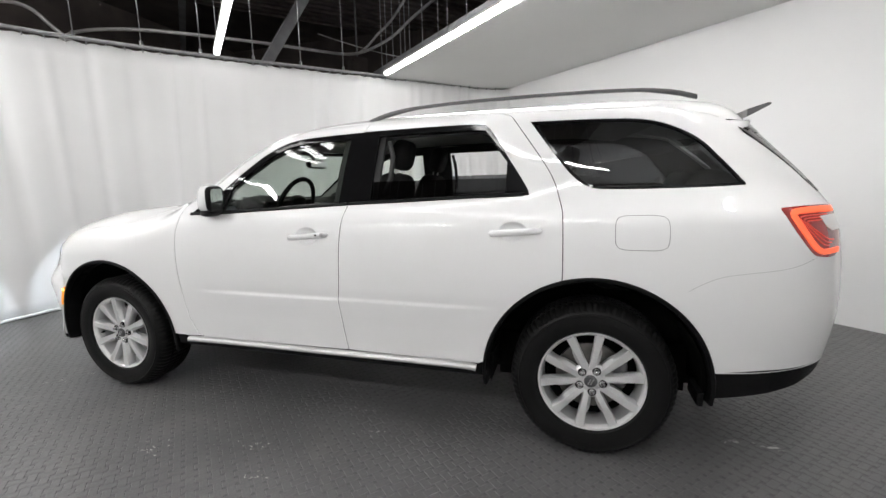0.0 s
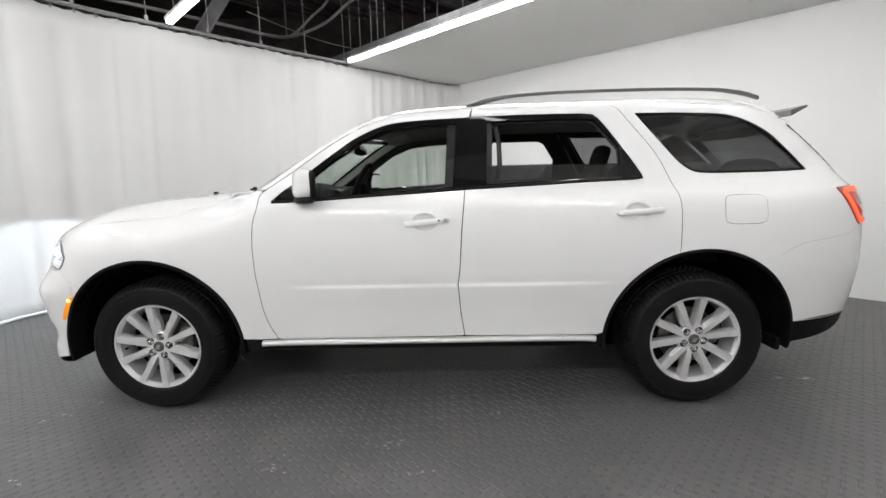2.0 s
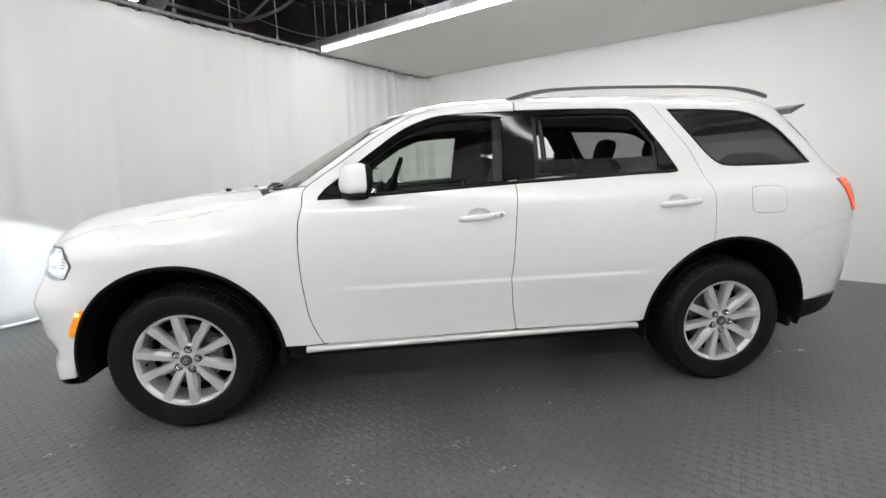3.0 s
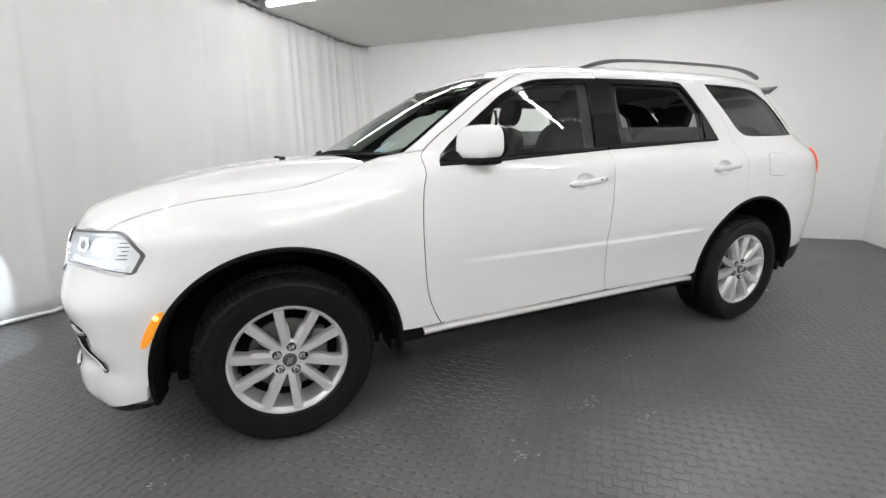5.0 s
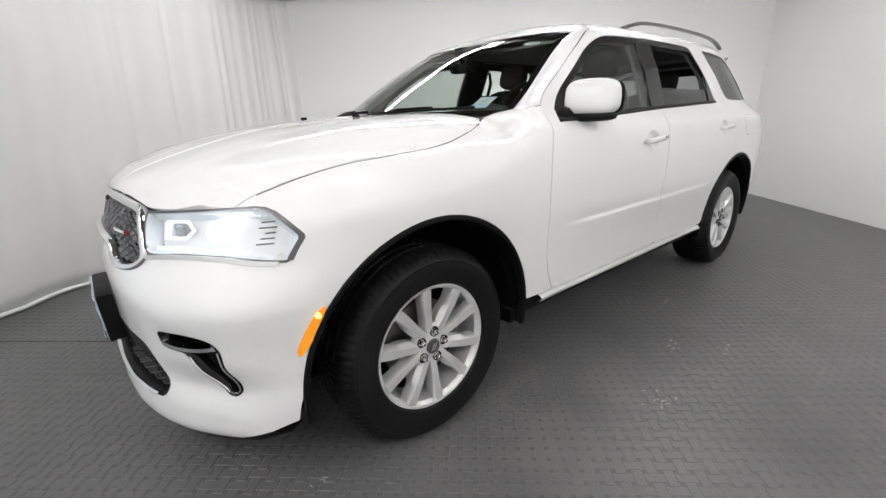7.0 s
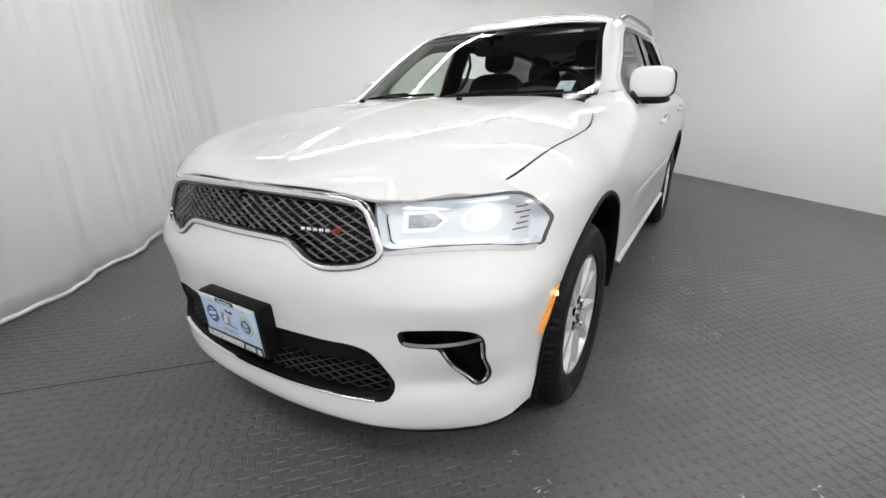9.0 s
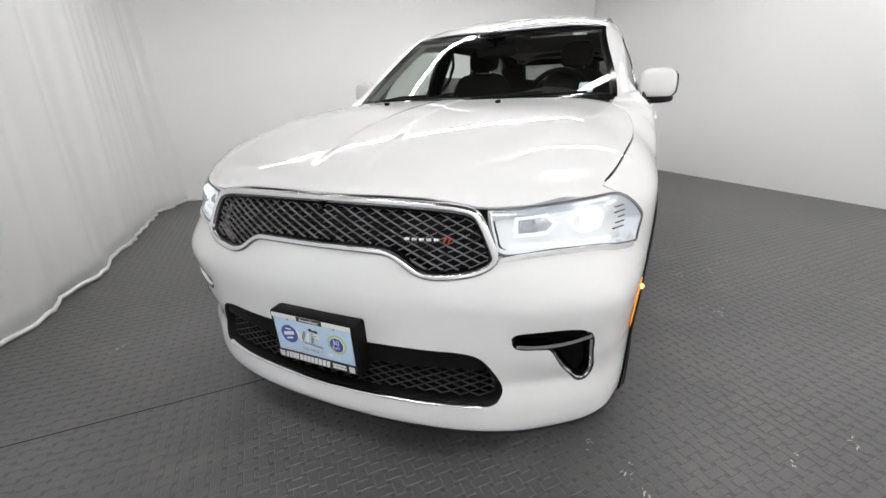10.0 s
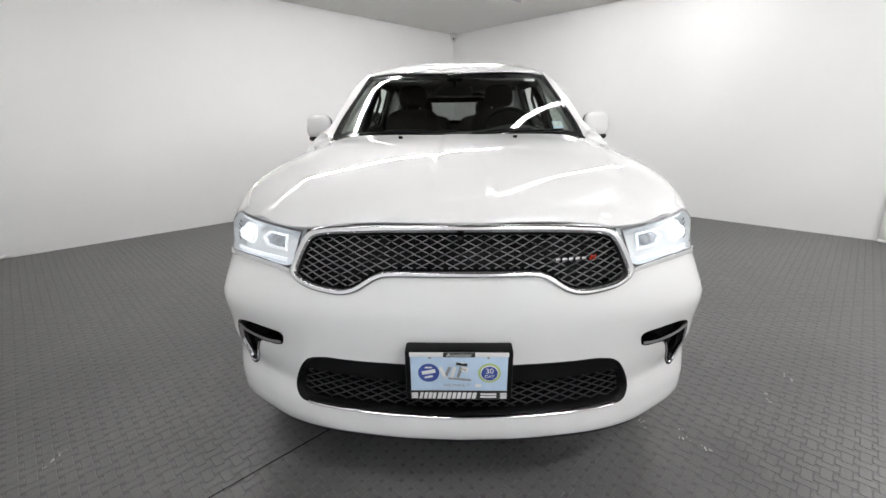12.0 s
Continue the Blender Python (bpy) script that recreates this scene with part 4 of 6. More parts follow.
for y in np.linspace(-.575, .575, 31):
    p0 = on_roof(roof_end(abs(y)), float(y))
    p1 = on_back(float(y), 1.622)
    out = Vector((.72, 0, .45)) * .022 * (1 - (abs(y) / .575) ** 6)
    rows.append([p0, p0.lerp(p1, .3) + out * .9, p0.lerp(p1, .6) + out, p0.lerp(p1, .85) + out * .6, p1])
loft("spoiler", rows, PAINT, CAR, "white roof spoiler over the tailgate")
sp = [(2.232, 1.640), (2.325, 1.690), (2.328, 1.699), (2.315, 1.701), (2.232, 1.676)]
loft("spoiler_lip", [[Vector((x - .03 * abs(y / .54) ** 4, y, z - .012 * abs(y / .54) ** 2)) for x, z in sp] for y in np.linspace(-.52, .52, 21)], RAIL_GREY, CAR, "dark grey spoiler lip", True)


def edge_y(z):
    """Half width of the windscreen's edge."""
    return .765 - .135 * smooth(1.20, 1.68, z) - .005


WIND = [(-edge_y(z), z) for z in np.linspace(1.225, 1.625, 22)] + [(y, 1.625 - .018 * (1 - (y / .63) ** 2)) for y in np.linspace(-.60, .60, 30)] + [(edge_y(z), z) for z in np.linspace(1.625, 1.225, 22)] + [(y, 1.225) for y in np.linspace(.72, -.72, 30)]
panel("windscreen", WIND, on_wind, WINDSCREEN, CAR, "laminated windscreen glass", step=.05, skirt=0, flip=True)
band("windscreen_frit", WIND, on_wind, [(-.004, .001), (.022, .0015), (.022, .001)], GLOSS_BLACK, CAR, "black windscreen border", flip=True)
for y, z, wd in ((-.50, 1.605, .075),):
    panel("toll_tag", dense([(y - wd / 2, z - .03), (y + wd / 2, z - .028), (y + wd / 2, z - .012), (y - wd / 2, z - .014)], .01), on_wind, PRINT_WHITE, CAR, "pale tag inside the windscreen", step=.02, lift=-.004, skirt=0, flip=True)


CREASE = [(float(x), z) for x in np.arange(-.88, 1.12, .03) for z in (.690, .704, .715, .722, .728, .734, .740, .746, .756, .767)]


def wing_w(x, z):
    """The wing, with its tail rising to the windscreen pillar's foot."""
    w = low_w(x, z)
    return max(w, .735 + (x + 1.10) / .255 * .105) if x > -1.10 else w


def side_parts(sg):
    f = on_side(sg)
    fl = sg < 0
    fend = panel("front_wing", fender_outline(), on_side(sg, wing_w), PAINT, CAR, "white front wing", step=.026, gap=.0028, skirt=.015, flip=not fl)
    # white flange behind the seam between wing and bumper
    panel("wing_flange", dense([(-2.035, .872), (-1.905, .745), (-1.922, .693), (-1.950, .674), (-2.08, .835)], .02), on_side(sg, low_w), PAINT, fend, "", step=.02, lift=-.004, skirt=.004, flip=not fl)
    # white return flange under the bonnet's front corner
    panel('corner_flange', dense([(sg * y, z) for y, z in ((.70, .992), (.74, 1.03), (.83, 1.03), (.86, .985), (.80, .992))][::sg], .02), lambda y, z: on_front(y, z) + Vector((.006, 0, -.002)), PAINT, fend, '', step=.02, skirt=0, flip=True)
    # A pillar between windscreen and door
    rows = []
    n = 26
    door = spline([(-.845, 1.262), (-.80, 1.296), (-.661, 1.390), (-.485, 1.511), (-.302, 1.614), (-.17, 1.662)], .01)
    dd = resample(door, n)[0]
    zs = np.linspace(1.225, 1.64, n)
    # foot of the pillar, running into the wing behind the bonnet's corner
    hz = height_for(low_w, -1.10, .73, .7, hood_z(-1.10))
    for k in range(4):
        a = Vector((-1.10, sg * .732, hz)).lerp(on_wind(sg * (edge_y(1.225) - .002), 1.225), k / 4)
        bx = -1.03 + (.185) * k / 4
        b = on_side(sg, wing_w)(bx, float(np.interp(bx, [-1.03, -.95, -.845], [1.236, 1.250, 1.262]))) + Vector((0, 0, .001))
        rows.append([a.lerp(b, j / 8) + Vector((-.1, sg * .2, .9)) * math.sin(math.pi * j / 8) * .012 * k / 4 for j in range(9)])
    for i in range(n):
        z = float(zs[i])
        a = on_wind(sg * (edge_y(z) - .002), z)
        b = f(float(dd[i, 0]), float(dd[i, 1])) + Vector((0, 0, .002))
        row = []
        for k in range(9):
            t = k / 8
            bulge = math.sin(math.pi * t) * .014
            p = a.lerp(b, t) + Vector((-.55, sg * .5, .67)) * bulge
            row.append(p)
        rows.append(row)
    loft("windscreen_pillar", rows, PAINT, CAR, "white windscreen pillar")
    cups = []
    for x0, x1, z0, z1 in ((-.085, .165, 1.070, 1.090), (1.035, 1.288, 1.106, 1.122)):
        xc, zc = (x0 + x1) / 2 - .012, (z0 + z1) / 2
        cups.append([(xc + .066 * math.cos(t), zc + .045 * math.sin(t)) for t in np.linspace(0, 2 * math.pi, 32, endpoint=False)])
    door_f = panel("front_door", DOOR_F, f, PAINT, CAR, "white front door", holes=(cups[0],), extra=CREASE, step=.026, gap=.0026, skirt=.02, flip=not fl)
    door_r = panel("rear_door", DOOR_R, f, PAINT, CAR, "white rear door", holes=(cups[1],), extra=CREASE, step=.026, gap=.0026, skirt=.02, flip=not fl)
    quarter = panel("rear_quarter", quarter_outline(), f, PAINT, CAR, "white rear quarter panel", holes=(QWIN,), step=.03, gap=.002, skirt=.015, flip=not fl)
    panel("quarter_window", QWIN, on_side(sg, glass_w), QUARTER_TINT, quarter, "dark privacy quarter window", step=.08, gap=-.004, lift=-.006, skirt=0, flip=not fl)
    band("window_seal", QWIN, f, [(-.004, -.004), (.012, -.003), (.012, -.012)], GLOSS_BLACK, quarter, flip=not fl)
    # dark strips just inside the door gaps, for their rubber seals and their shade
    for d, pts in ((door_f, SEAM_A), (door_r, SEAM_B_LOW), (door_r, SEAM_C), (door_f, DOOR_TOP_F)):
        band("gap_strip", pts, f, [(-.0023, -.003), (.0, -.0028), (.0023, -.003)], DARK, d, "dark strip standing for the door gap's seal and shade", closed=False, flip=not fl)
    band("bonnet_gap", [(float(x), sg * hood_edge(float(x))) for x in np.linspace(-2.05, -1.11, 50)], on_hood, [(-.0016, -.004), (0, -.0038), (.0016, -.004)], DARK, CAR, "dark gap beside the bonnet", closed=False)
    # black frames and panes of the doors
    dlo_f = DLO_F + BELT_F + [(.249, 1.243), (.262, 1.36), (.283, 1.640)]
    open_f = spline([(.216, 1.617), (-.01, 1.607), (-.175, 1.588), (-.335, 1.524), (-.465, 1.436), (-.595, 1.338)], .015) + [(-.600, 1.30), (-.600, 1.212)] + [(-.309, 1.228), (0, 1.243), (.188, 1.254)]
    panel("window_frame", dense(clean(dlo_f), .03), f, GLOSS_BLACK, door_f, "gloss black window frame and pillar trim", holes=(dense(open_f, .03),), step=.03, gap=-.006, lift=-.005, skirt=.02, flip=not fl)
    panel("window_pane", dense(open_f, .03), on_side(sg, glass_w), TINT, door_f, "green tinted closed side glass", step=.08, gap=-.01, lift=-.012, skirt=0, flip=not fl)
    dlo_r = [(.292, 1.643), (.254, 1.2435)] + BELT_R + DLO_R[1:-1]
    open_r = [(.360, 1.265), (1.105, 1.290), (1.108, 1.462)] + spline([(1.06, 1.528), (.995, 1.605), (.945, 1.626), (.643, 1.628), (.374, 1.624)], .02)
    panel("window_frame", dense(clean(dlo_r), .03), f, GLOSS_BLACK, door_r, "gloss black window frame and pillar trim", holes=(dense(open_r, .03),), step=.03, gap=-.006, lift=-.005, skirt=.02, flip=not fl)
    top = 1.365 if fl else 1.41
    low_pane = [p for p in open_r[:2]] + [(1.107, top), (.366, top - .004)]
    panel("window_pane", dense(low_pane, .03), on_side(sg, glass_w), PRIVACY, door_r, "dark tinted glass, wound most of the way down", step=.08, gap=-.006, lift=-.012, skirt=0, flip=not fl)
    # belt moulding
    for d, pts in ((door_f, [(-.79, 1.192)] + BELT_F + [(.245, 1.2425)]), (door_r, [(.256, 1.243)] + BELT_R + [(1.195, 1.283)])):
        band("belt_moulding", spline(pts, .03), f, [(-.002, .001), (-.001, .008), (.010, .008), (.016, -.004)], CLADDING, d, "black rubber belt moulding", closed=False, flip=not fl)
    # door handles
    for d, x0, x1, z0, z1 in ((door_f, -.085, .165, 1.070, 1.090), (door_r, 1.035, 1.288, 1.106, 1.122)):
        xc, zc = (x0 + x1) / 2, (z0 + z1) / 2
        cup = cups[0] if d is door_f else cups[1]
        cx0, cz0 = sum(p[0] for p in cup) / 32, sum(p[1] for p in cup) / 32
        bowl = []
        for k, dp in ((1.06, .0), (.97, .002), (.85, .012), (.6, .021), (.3, .024), (.02, .025)):
            ring_pts = ([f(cx0 + (x - cx0) * k, cz0 + (z - cz0) * k) + Vector((0, -sg * (dp + .001), 0)) for x, z in cup])
            bowl.append(ring_pts + ring_pts[:1])
        loft("handle_cup", bowl, PAINT, d, "")
        rows = []
        for t in np.linspace(0, 1, 22):
            x, z = x0 + (x1 - x0) * t, z0 + (z1 - z0) * t
            h = .0175 * (1 - abs(2 * t - 1) ** 14) ** .4 + .001
            o = .012 + .022 * (1 - abs(2 * t - 1) ** 5) ** .6
            c = f(x, z)
            rows.append([c + Vector((0, sg * (o - .011 + .011 * math.cos(a)), h * math.sin(a) * .85)) for a in np.linspace(0, 2 * math.pi, 12, endpoint=False)])
        loft("door_handle", rows, PAINT, d, "white door handle", True)
        if d is door_f and fl:
            c = f(.112, 1.091)
            blob("lock_cylinder", c + Vector((.03, sg * .033, .0)), (.022, .008, .022), SATIN, d, "silver door lock", p=2.2)
            blob("handle_button", c + Vector((-.005, sg * .034, -.002)), (.012, .006, .009), GLOSS_BLACK, d, "small black handle button", p=3)
    # sill moulding and black sill
    band("sill_moulding", spline([(-.905, .419), (-.84, .422), (-.6, .425), (0, .427), (.6, .429), (.90, .427), (.965, .421)], .04), f, [(.001, -.012), (-.002, .004), (-.010, .013), (-.022, .015), (-.028, .010), (-.031, -.004)], BRIGHT_TRIM, CAR, "bright sill moulding", closed=False, flip=not fl)
    panel("sill", dense([(-1.0, .362), (1.03, .362), (1.0, .452), (-1.0, .447)], .05), f, CLADDING, CAR, "black lower sill", step=.05, lift=-.012, skirt=.08, flip=not fl)
    # wheel arch cladding
    for cx, a0, a1 in ((AX_F, -8, 188.5), (AX_R, -6, 187)):
        pts = arc(cx, a0, a1, (ARCH_F if cx < 0 else ARCH) + .004, 60)
        band("arch_cladding", pts, f, [(-.002, .0), (.001, .006), (.010, .008), (.017, .004), (.022, -.03), (.026, -.09)], CLADDING, CAR, "black wheel arch moulding", closed=False, flip=not fl)
        rows = []
        for t in np.linspace(0, math.pi, 30):
            a = math.cos(t) * .492
            b = math.sin(t) * .492
            rows.append([Vector((cx + a, sg * y, AX_Z + b)) for y in (.915, .80, .62, .50)])
        rows = [[Vector((cx + .492, sg * y, .33)) for y in (.87, .80, .62, .50)]] + rows + [[Vector((cx - .492, sg * y, .31)) for y in (.87, .80, .62, .50)]]
        rows = [[Vector((p.x, math.copysign(min(abs(p.y), max(W(p.x, max(p.z, .3)) - .02, .5)), p.y), p.z)) for p in r] for r in rows]
        loft("wheel_liner", rows, DARK, CAR, "black wheel arch liner")
        inner = [(cx + .50 * math.cos(t), AX_Z + .50 * math.sin(t)) for t in np.linspace(0, math.pi, 24)] + [(cx - .5, .2), (cx + .5, .2)]
        verts = [(x, sg * .5, z) for x, z in inner]
        mesh_object("inner_liner", verts, [tuple(range(len(verts)))], DARK, CAR)
        # mud flap
        box("mud_flap", (cx + .475, sg * .80, .345), (.03, .17, .07), CLADDING, CAR, "black mud flap", bevel=.012)
    # rear bumper corner
    zc = [(2.02, .492), (2.22, .508), (back_x(.62, .515), .515), (back_x(.62, .49), .49), (2.50, .452), (2.40, .415), (2.26, .388), (2.03, .362)]
    panel("rear_bumper_corner", dense(zc, .03), f, CLADDING, CAR, "black lower rear bumper corner", step=.04, lift=-.004, skirt=.08, flip=not fl)
    band("bumper_seam", spline([(1.90, .865), (1.955, .90), (2.05, .937), (2.286, .968), (2.40, 1.006)], .02), f, [(-.0006, .0003), (0, .0005), (.0006, .0003)], SEAM_GREY, quarter, "fine dark bumper seam", closed=False, flip=not fl)
    # tail lamp
    tl = spline([(2.258, 1.212), (2.35, 1.217), (2.47, 1.219), (2.515, 1.215)], .012) + spline([(2.53, 1.10), (2.525, 1.04), (2.49, 1.006), (2.42, 1.008), (2.375, 1.03), (2.30, 1.125), (2.258, 1.205)], .012)
    lamp = panel("tail_lamp", tl, f, RED_DARK, CAR, "red tail lamp, lit round its edge", step=.03, lift=.004, skirt=.012, flip=not fl)
    guide = spline([(2.51, 1.199), (2.42, 1.200), (2.32, 1.196), (2.296, 1.186), (2.312, 1.150), (2.36, 1.080), (2.395, 1.042), (2.43, 1.028), (2.51, 1.030)], .012)
    band("light_guide", guide, f, [(-.012, .004), (-.010, .010), (.010, .011), (.012, .004)], RED, lamp, "glowing red light band", closed=False, flip=not fl)
    for k in range(3):
        d = .028 + .014 * k
        gl = [(x + d * 1.0, 1.12 + (z - 1.12) * (1 - d * 9)) for x, z in guide if x < 2.44]
        band("lamp_fin", gl, f, [(-.003, .004), (-.001, .007), (.001, .007), (.003, .004)], RED_MID, lamp, "dim red inner fin", closed=False, flip=not fl)
    panel("reversing_lens", dense([(2.415, 1.172), (2.52, 1.178), (2.525, 1.115), (2.475, 1.112), (2.445, 1.130)], .01), f, WHITE_PLASTIC, lamp, "clear reversing lens", step=.02, lift=.009, skirt=.004, flip=not fl)
    # amber side marker
    mk = spline([(-1.942, .695), (-1.968, .686), (-2.008, .63), (-2.036, .568), (-2.022, .558), (-1.984, .605), (-1.948, .676)], .01, True)
    m_lamp = panel("side_marker", mk, f, AMBER, CAR, "lit amber side marker lens", step=.02, lift=.002, skirt=.004, flip=not fl)
    blob("bulb", f(-1.963, .674) + Vector((-.006, sg * .004, 0)), (.018, .014, .018), AMBER_SPOT, m_lamp, "bright amber bulb", p=2)
    # roof rail: a slim bar whose broad ends sweep down to the roof
    pts = spline([(.27, 1.712), (.37, 1.740), (.46, 1.757), (.58, 1.769), (.85, 1.780), (1.29, 1.784), (1.68, 1.779), (1.82, 1.768), (1.91, 1.752), (1.98, 1.730)], .03)
    rows = []
    for x, z in pts:
        end = max(smooth(.62, .36, x), smooth(1.66, 1.90, x))
        y = .578 - .03 * smooth(1.4, 2.0, x)
        hgt = .009 + .004 * end * (1 - .7 * smooth(.36, .28, x)) * (1 - .7 * smooth(1.93, 2.02, x))
        wid = .015
        rows.append([Vector((x, sg * (y + wid * math.copysign(abs(math.cos(t)) ** .6, math.cos(t))), z + .004 - .6 * (hgt - .009) + hgt * math.copysign(abs(math.sin(t)) ** .6, math.sin(t)))) for t in np.linspace(0, 2 * math.pi, 14, endpoint=False)])
    rail_ob = loft("roof_rail", rows, RAIL_GREY, CAR, "dark grey roof rail", True)
    return fend, door_f, door_r, quarter


LEFT = side_parts(-1)
RIGHT = side_parts(1)
# fuel flap
fd = [(1.710 + .108 * math.copysign(abs(math.cos(t)) ** .42, math.cos(t)), 1.114 + .074 * math.copysign(abs(math.sin(t)) ** .42, math.sin(t))) for t in np.linspace(0, 2 * math.pi, 72, endpoint=False)]
fuel = panel("fuel_flap", clean(fd, .003), on_side(-1), PAINT, LEFT[3], "white fuel filler flap", step=.03, lift=.0015, skirt=.004)
band("flap_gap", clean(fd, .003), on_side(-1), [(-.002, .0006), (0.0, .0009), (.0015, .0006)], CLADDING, LEFT[3])


# ---- wheels ----


def wheel(cx, sg, spin):
    """Silver ten-spoke alloy wheel with its tyre, nuts, cap, disc; outer face towards -y before it is turned."""
    prof = [(.249, -.002), (.2515, .004), (.252, .016), (.243, .020), (.236, .022), (.232, .040), (.222, .10), (.222, .20), (.246, .225)]
    verts, faces = [], []
    n = 60
    k = len(prof)
    for i in range(n):
        w = 2 * math.pi * i / n
        for r, y in [(.240, .000)] + prof:
            verts.append((r * math.cos(w), y, r * math.sin(w)))
    kk = k + 1
    for i in range(n):
        for j in range(kk - 1):
            faces.append((i * kk + j, i * kk + j + 1, ((i + 1) % n) * kk + j + 1, ((i + 1) % n) * kk + j))
    # inner lip face
    base = len(verts)
    for i in range(n):
        w = 2 * math.pi * i / n
        verts += [(.240 * math.cos(w), .0, .240 * math.sin(w)), (.229 * math.cos(w), .018, .229 * math.sin(w))]
    for i in range(n):
        a, b = base + 2 * i, base + 2 * ((i + 1) % n)
        faces.append((a, b, b + 1, a + 1))
    # hub plate
    base = len(verts)
    hub = [(.082, .040), (.080, .022), (.072, .016), (.060, .017), (.038, .012), (.033, .010), (.0, .010)]
    for i in range(40):
        w = 2 * math.pi * i / 40
        rr = 1 + .10 * math.cos(5 * (w - radians(spin)))
        for r, y in hub:
            verts.append((r * (rr if r > .05 else 1) * math.cos(w), y, r * (rr if r > .05 else 1) * math.sin(w)))
    for i in range(40):
        for j in range(len(hub) - 1):
            a = base + i * len(hub) + j
            b = base + ((i + 1) % 40) * len(hub) + j
            faces.append((a, a + 1, b + 1, b))
    w_ob = mesh_object("wheel", verts, faces, ALLOY, CAR, "silver ten-spoke alloy wheel", True)
    bm = bmesh.new()
    bm.from_mesh(w_ob.data)
    bmesh.ops.recalc_face_normals(bm, faces=bm.faces)
    bm.to_mesh(w_ob.data)
    bm.free()
    w_ob.data.set_sharp_from_angle(angle=radians(35))
    # spokes: flat faced, in pairs that straddle the nuts, with a sunken flank on the nut's side
    for q in range(5):
        for off in (-19.0, 19.0):
            ang = radians(spin + 72 * q + off)
            side = -1 if off > 0 else 1
            rows = []
            for t in np.linspace(0, 1, 15):
                r = .038 + .198 * t
                wd = .0150 + .0050 * smooth(.35, 1.0, t) + .0030 * smooth(.22, 0, t)
                y = .016 - .016 * t + .004 * smooth(.2, 0, t) - .003 * math.sin(math.pi * t)
                step = .011 * smooth(.14, .34, t) * smooth(.72, .52, t) + .003
                d = ang - side * radians(3.0) * (1 - t)
                ca, sa = math.cos(d), math.sin(d)
                sec = [(-wd, .004), (-wd * .88, .0), (wd * .88, .0), (wd, .004), (wd + step, .020), (wd + step * .9, .055), (-wd * .9, .055), (-wd - .002, .020)]
                rows.append([Vector((r * ca - a * side * sa, y + b, r * sa + a * side * ca)) for a, b in sec])
            sp_ob = loft("spoke", rows, ALLOY, w_ob, "", True)
            sp_ob.data.set_sharp_from_angle(angle=radians(24))
    # tyre with blocks on its shoulders and grooves round its tread
    tp = [(.247, .004), (.254, -.004), (.258, -.010), (.262, -.011), (.266, -.011), (.285, -.0175), (.300, -.021), (.325, -.0225), (.336, -.021), (.338, -.0225), (.342, -.0225), (.344, -.0185), (.352, -.0145), (.360, -.008), (.371, .004), (.379, .018), (.3845, .034), (.385, .062),
          (.376, .064), (.376, .074), (.385, .076), (.386, .108), (.377, .110), (.377, .120), (.386, .122), (.385, .154), (.376, .156), (.376, .166), (.385, .168), (.384, .205), (.372, .235), (.33, .262), (.26, .245), (.247, .225)]
    n = 240
    verts, faces = [], []
    for i in range(n):
        w = 2 * math.pi * i / n
        cut = i % 3 == 0
        for r, y in tp:
            if cut and (.358 < r < .384 and y < .02 or y > .2 and r > .36):
                r -= .0065
            elif cut and r > .383:
                r -= .005
            if .280 < r < .33 and y < 0 and i % 2:
                r += .0008
            z = max(r * math.sin(w), -.3842)
            verts.append((r * math.cos(w), y, z))
    k = len(tp)
    for i in range(n):
        for j in range(k - 1):
            faces.append((i * k + j, ((i + 1) % n) * k + j, ((i + 1) % n) * k + j + 1, i * k + j + 1))
    ty = mesh_object("tyre", verts, faces, RUBBER, w_ob, "black road tyre", True)
    bm = bmesh.new()
    bm.from_mesh(ty.data)
    bmesh.ops.recalc_face_normals(bm, faces=bm.faces)
    bm.to_mesh(ty.data)
    bm.free()
    ty.data.set_sharp_from_angle(angle=radians(32))
    # raised maker's lettering as plain bars
    for a0 in (70, 250):
        for b in range(7):
            a = radians(a0 + b * 5.5)
            box("sidewall_bar", (.318 * math.cos(a), -.0215, .318 * math.sin(a)), (.018, .002, .022), RUBBER, w_ob, "raised sidewall marking", m=pose(0, 0, 0, 0, 90 - math.degrees(a), 0), bevel=0)
    for q in range(5):
        a = radians(spin + 72 * q)
        c = (.057 * math.cos(a), .006, .057 * math.sin(a))
        nut = lathe("lug_nut", [(.0, -.014), (.006, -.013), (.0095, -.009), (.0105, .0), (.0105, .012)], CHROME, w_ob, "chrome lug nut", 12)
        nut.location = c
        seat = lathe("nut_recess", [(.0105, .012), (.0185, .004), (.0205, .0095)], DARK, w_ob, "", 16)
        seat.location = c
    cap = lathe("centre_cap", [(.0, .001), (.020, .002), (.028, .004), (.031, .008), (.031, .014)], GREY_CAP, w_ob, "grey centre cap", 28)
    for dx in (-.006, .006):
        box("cap_mark", (dx, .0005, 0), (.006, .002, .030), SATIN, w_ob, "", m=pose(0, 0, 0, 0, 25, 0), bevel=0)
    lathe("brake_disc", [(.075, .085), (.165, .085), (.165, .105), (.075, .105)], STEEL, w_ob, "steel brake disc", 48)
    lathe("disc_hat", [(.0, .070), (.070, .070), (.075, .078), (.075, .11)], STEEL, w_ob, "", 32)
    blob("brake_caliper", (.135, .082, .03), (.07, .06, .15), GREY_CAP, w_ob, "grey brake caliper", p=4)
    lathe("wheel_backing", [(.0, .125), (.222, .125), (.222, .13)], DARK, w_ob, "", 36)
    blob("valve", (.205 * math.cos(radians(spin + 108)), .030, .205 * math.sin(radians(spin + 108))), (.012, .03, .012), CLADDING, w_ob, "black tyre valve", p=2)
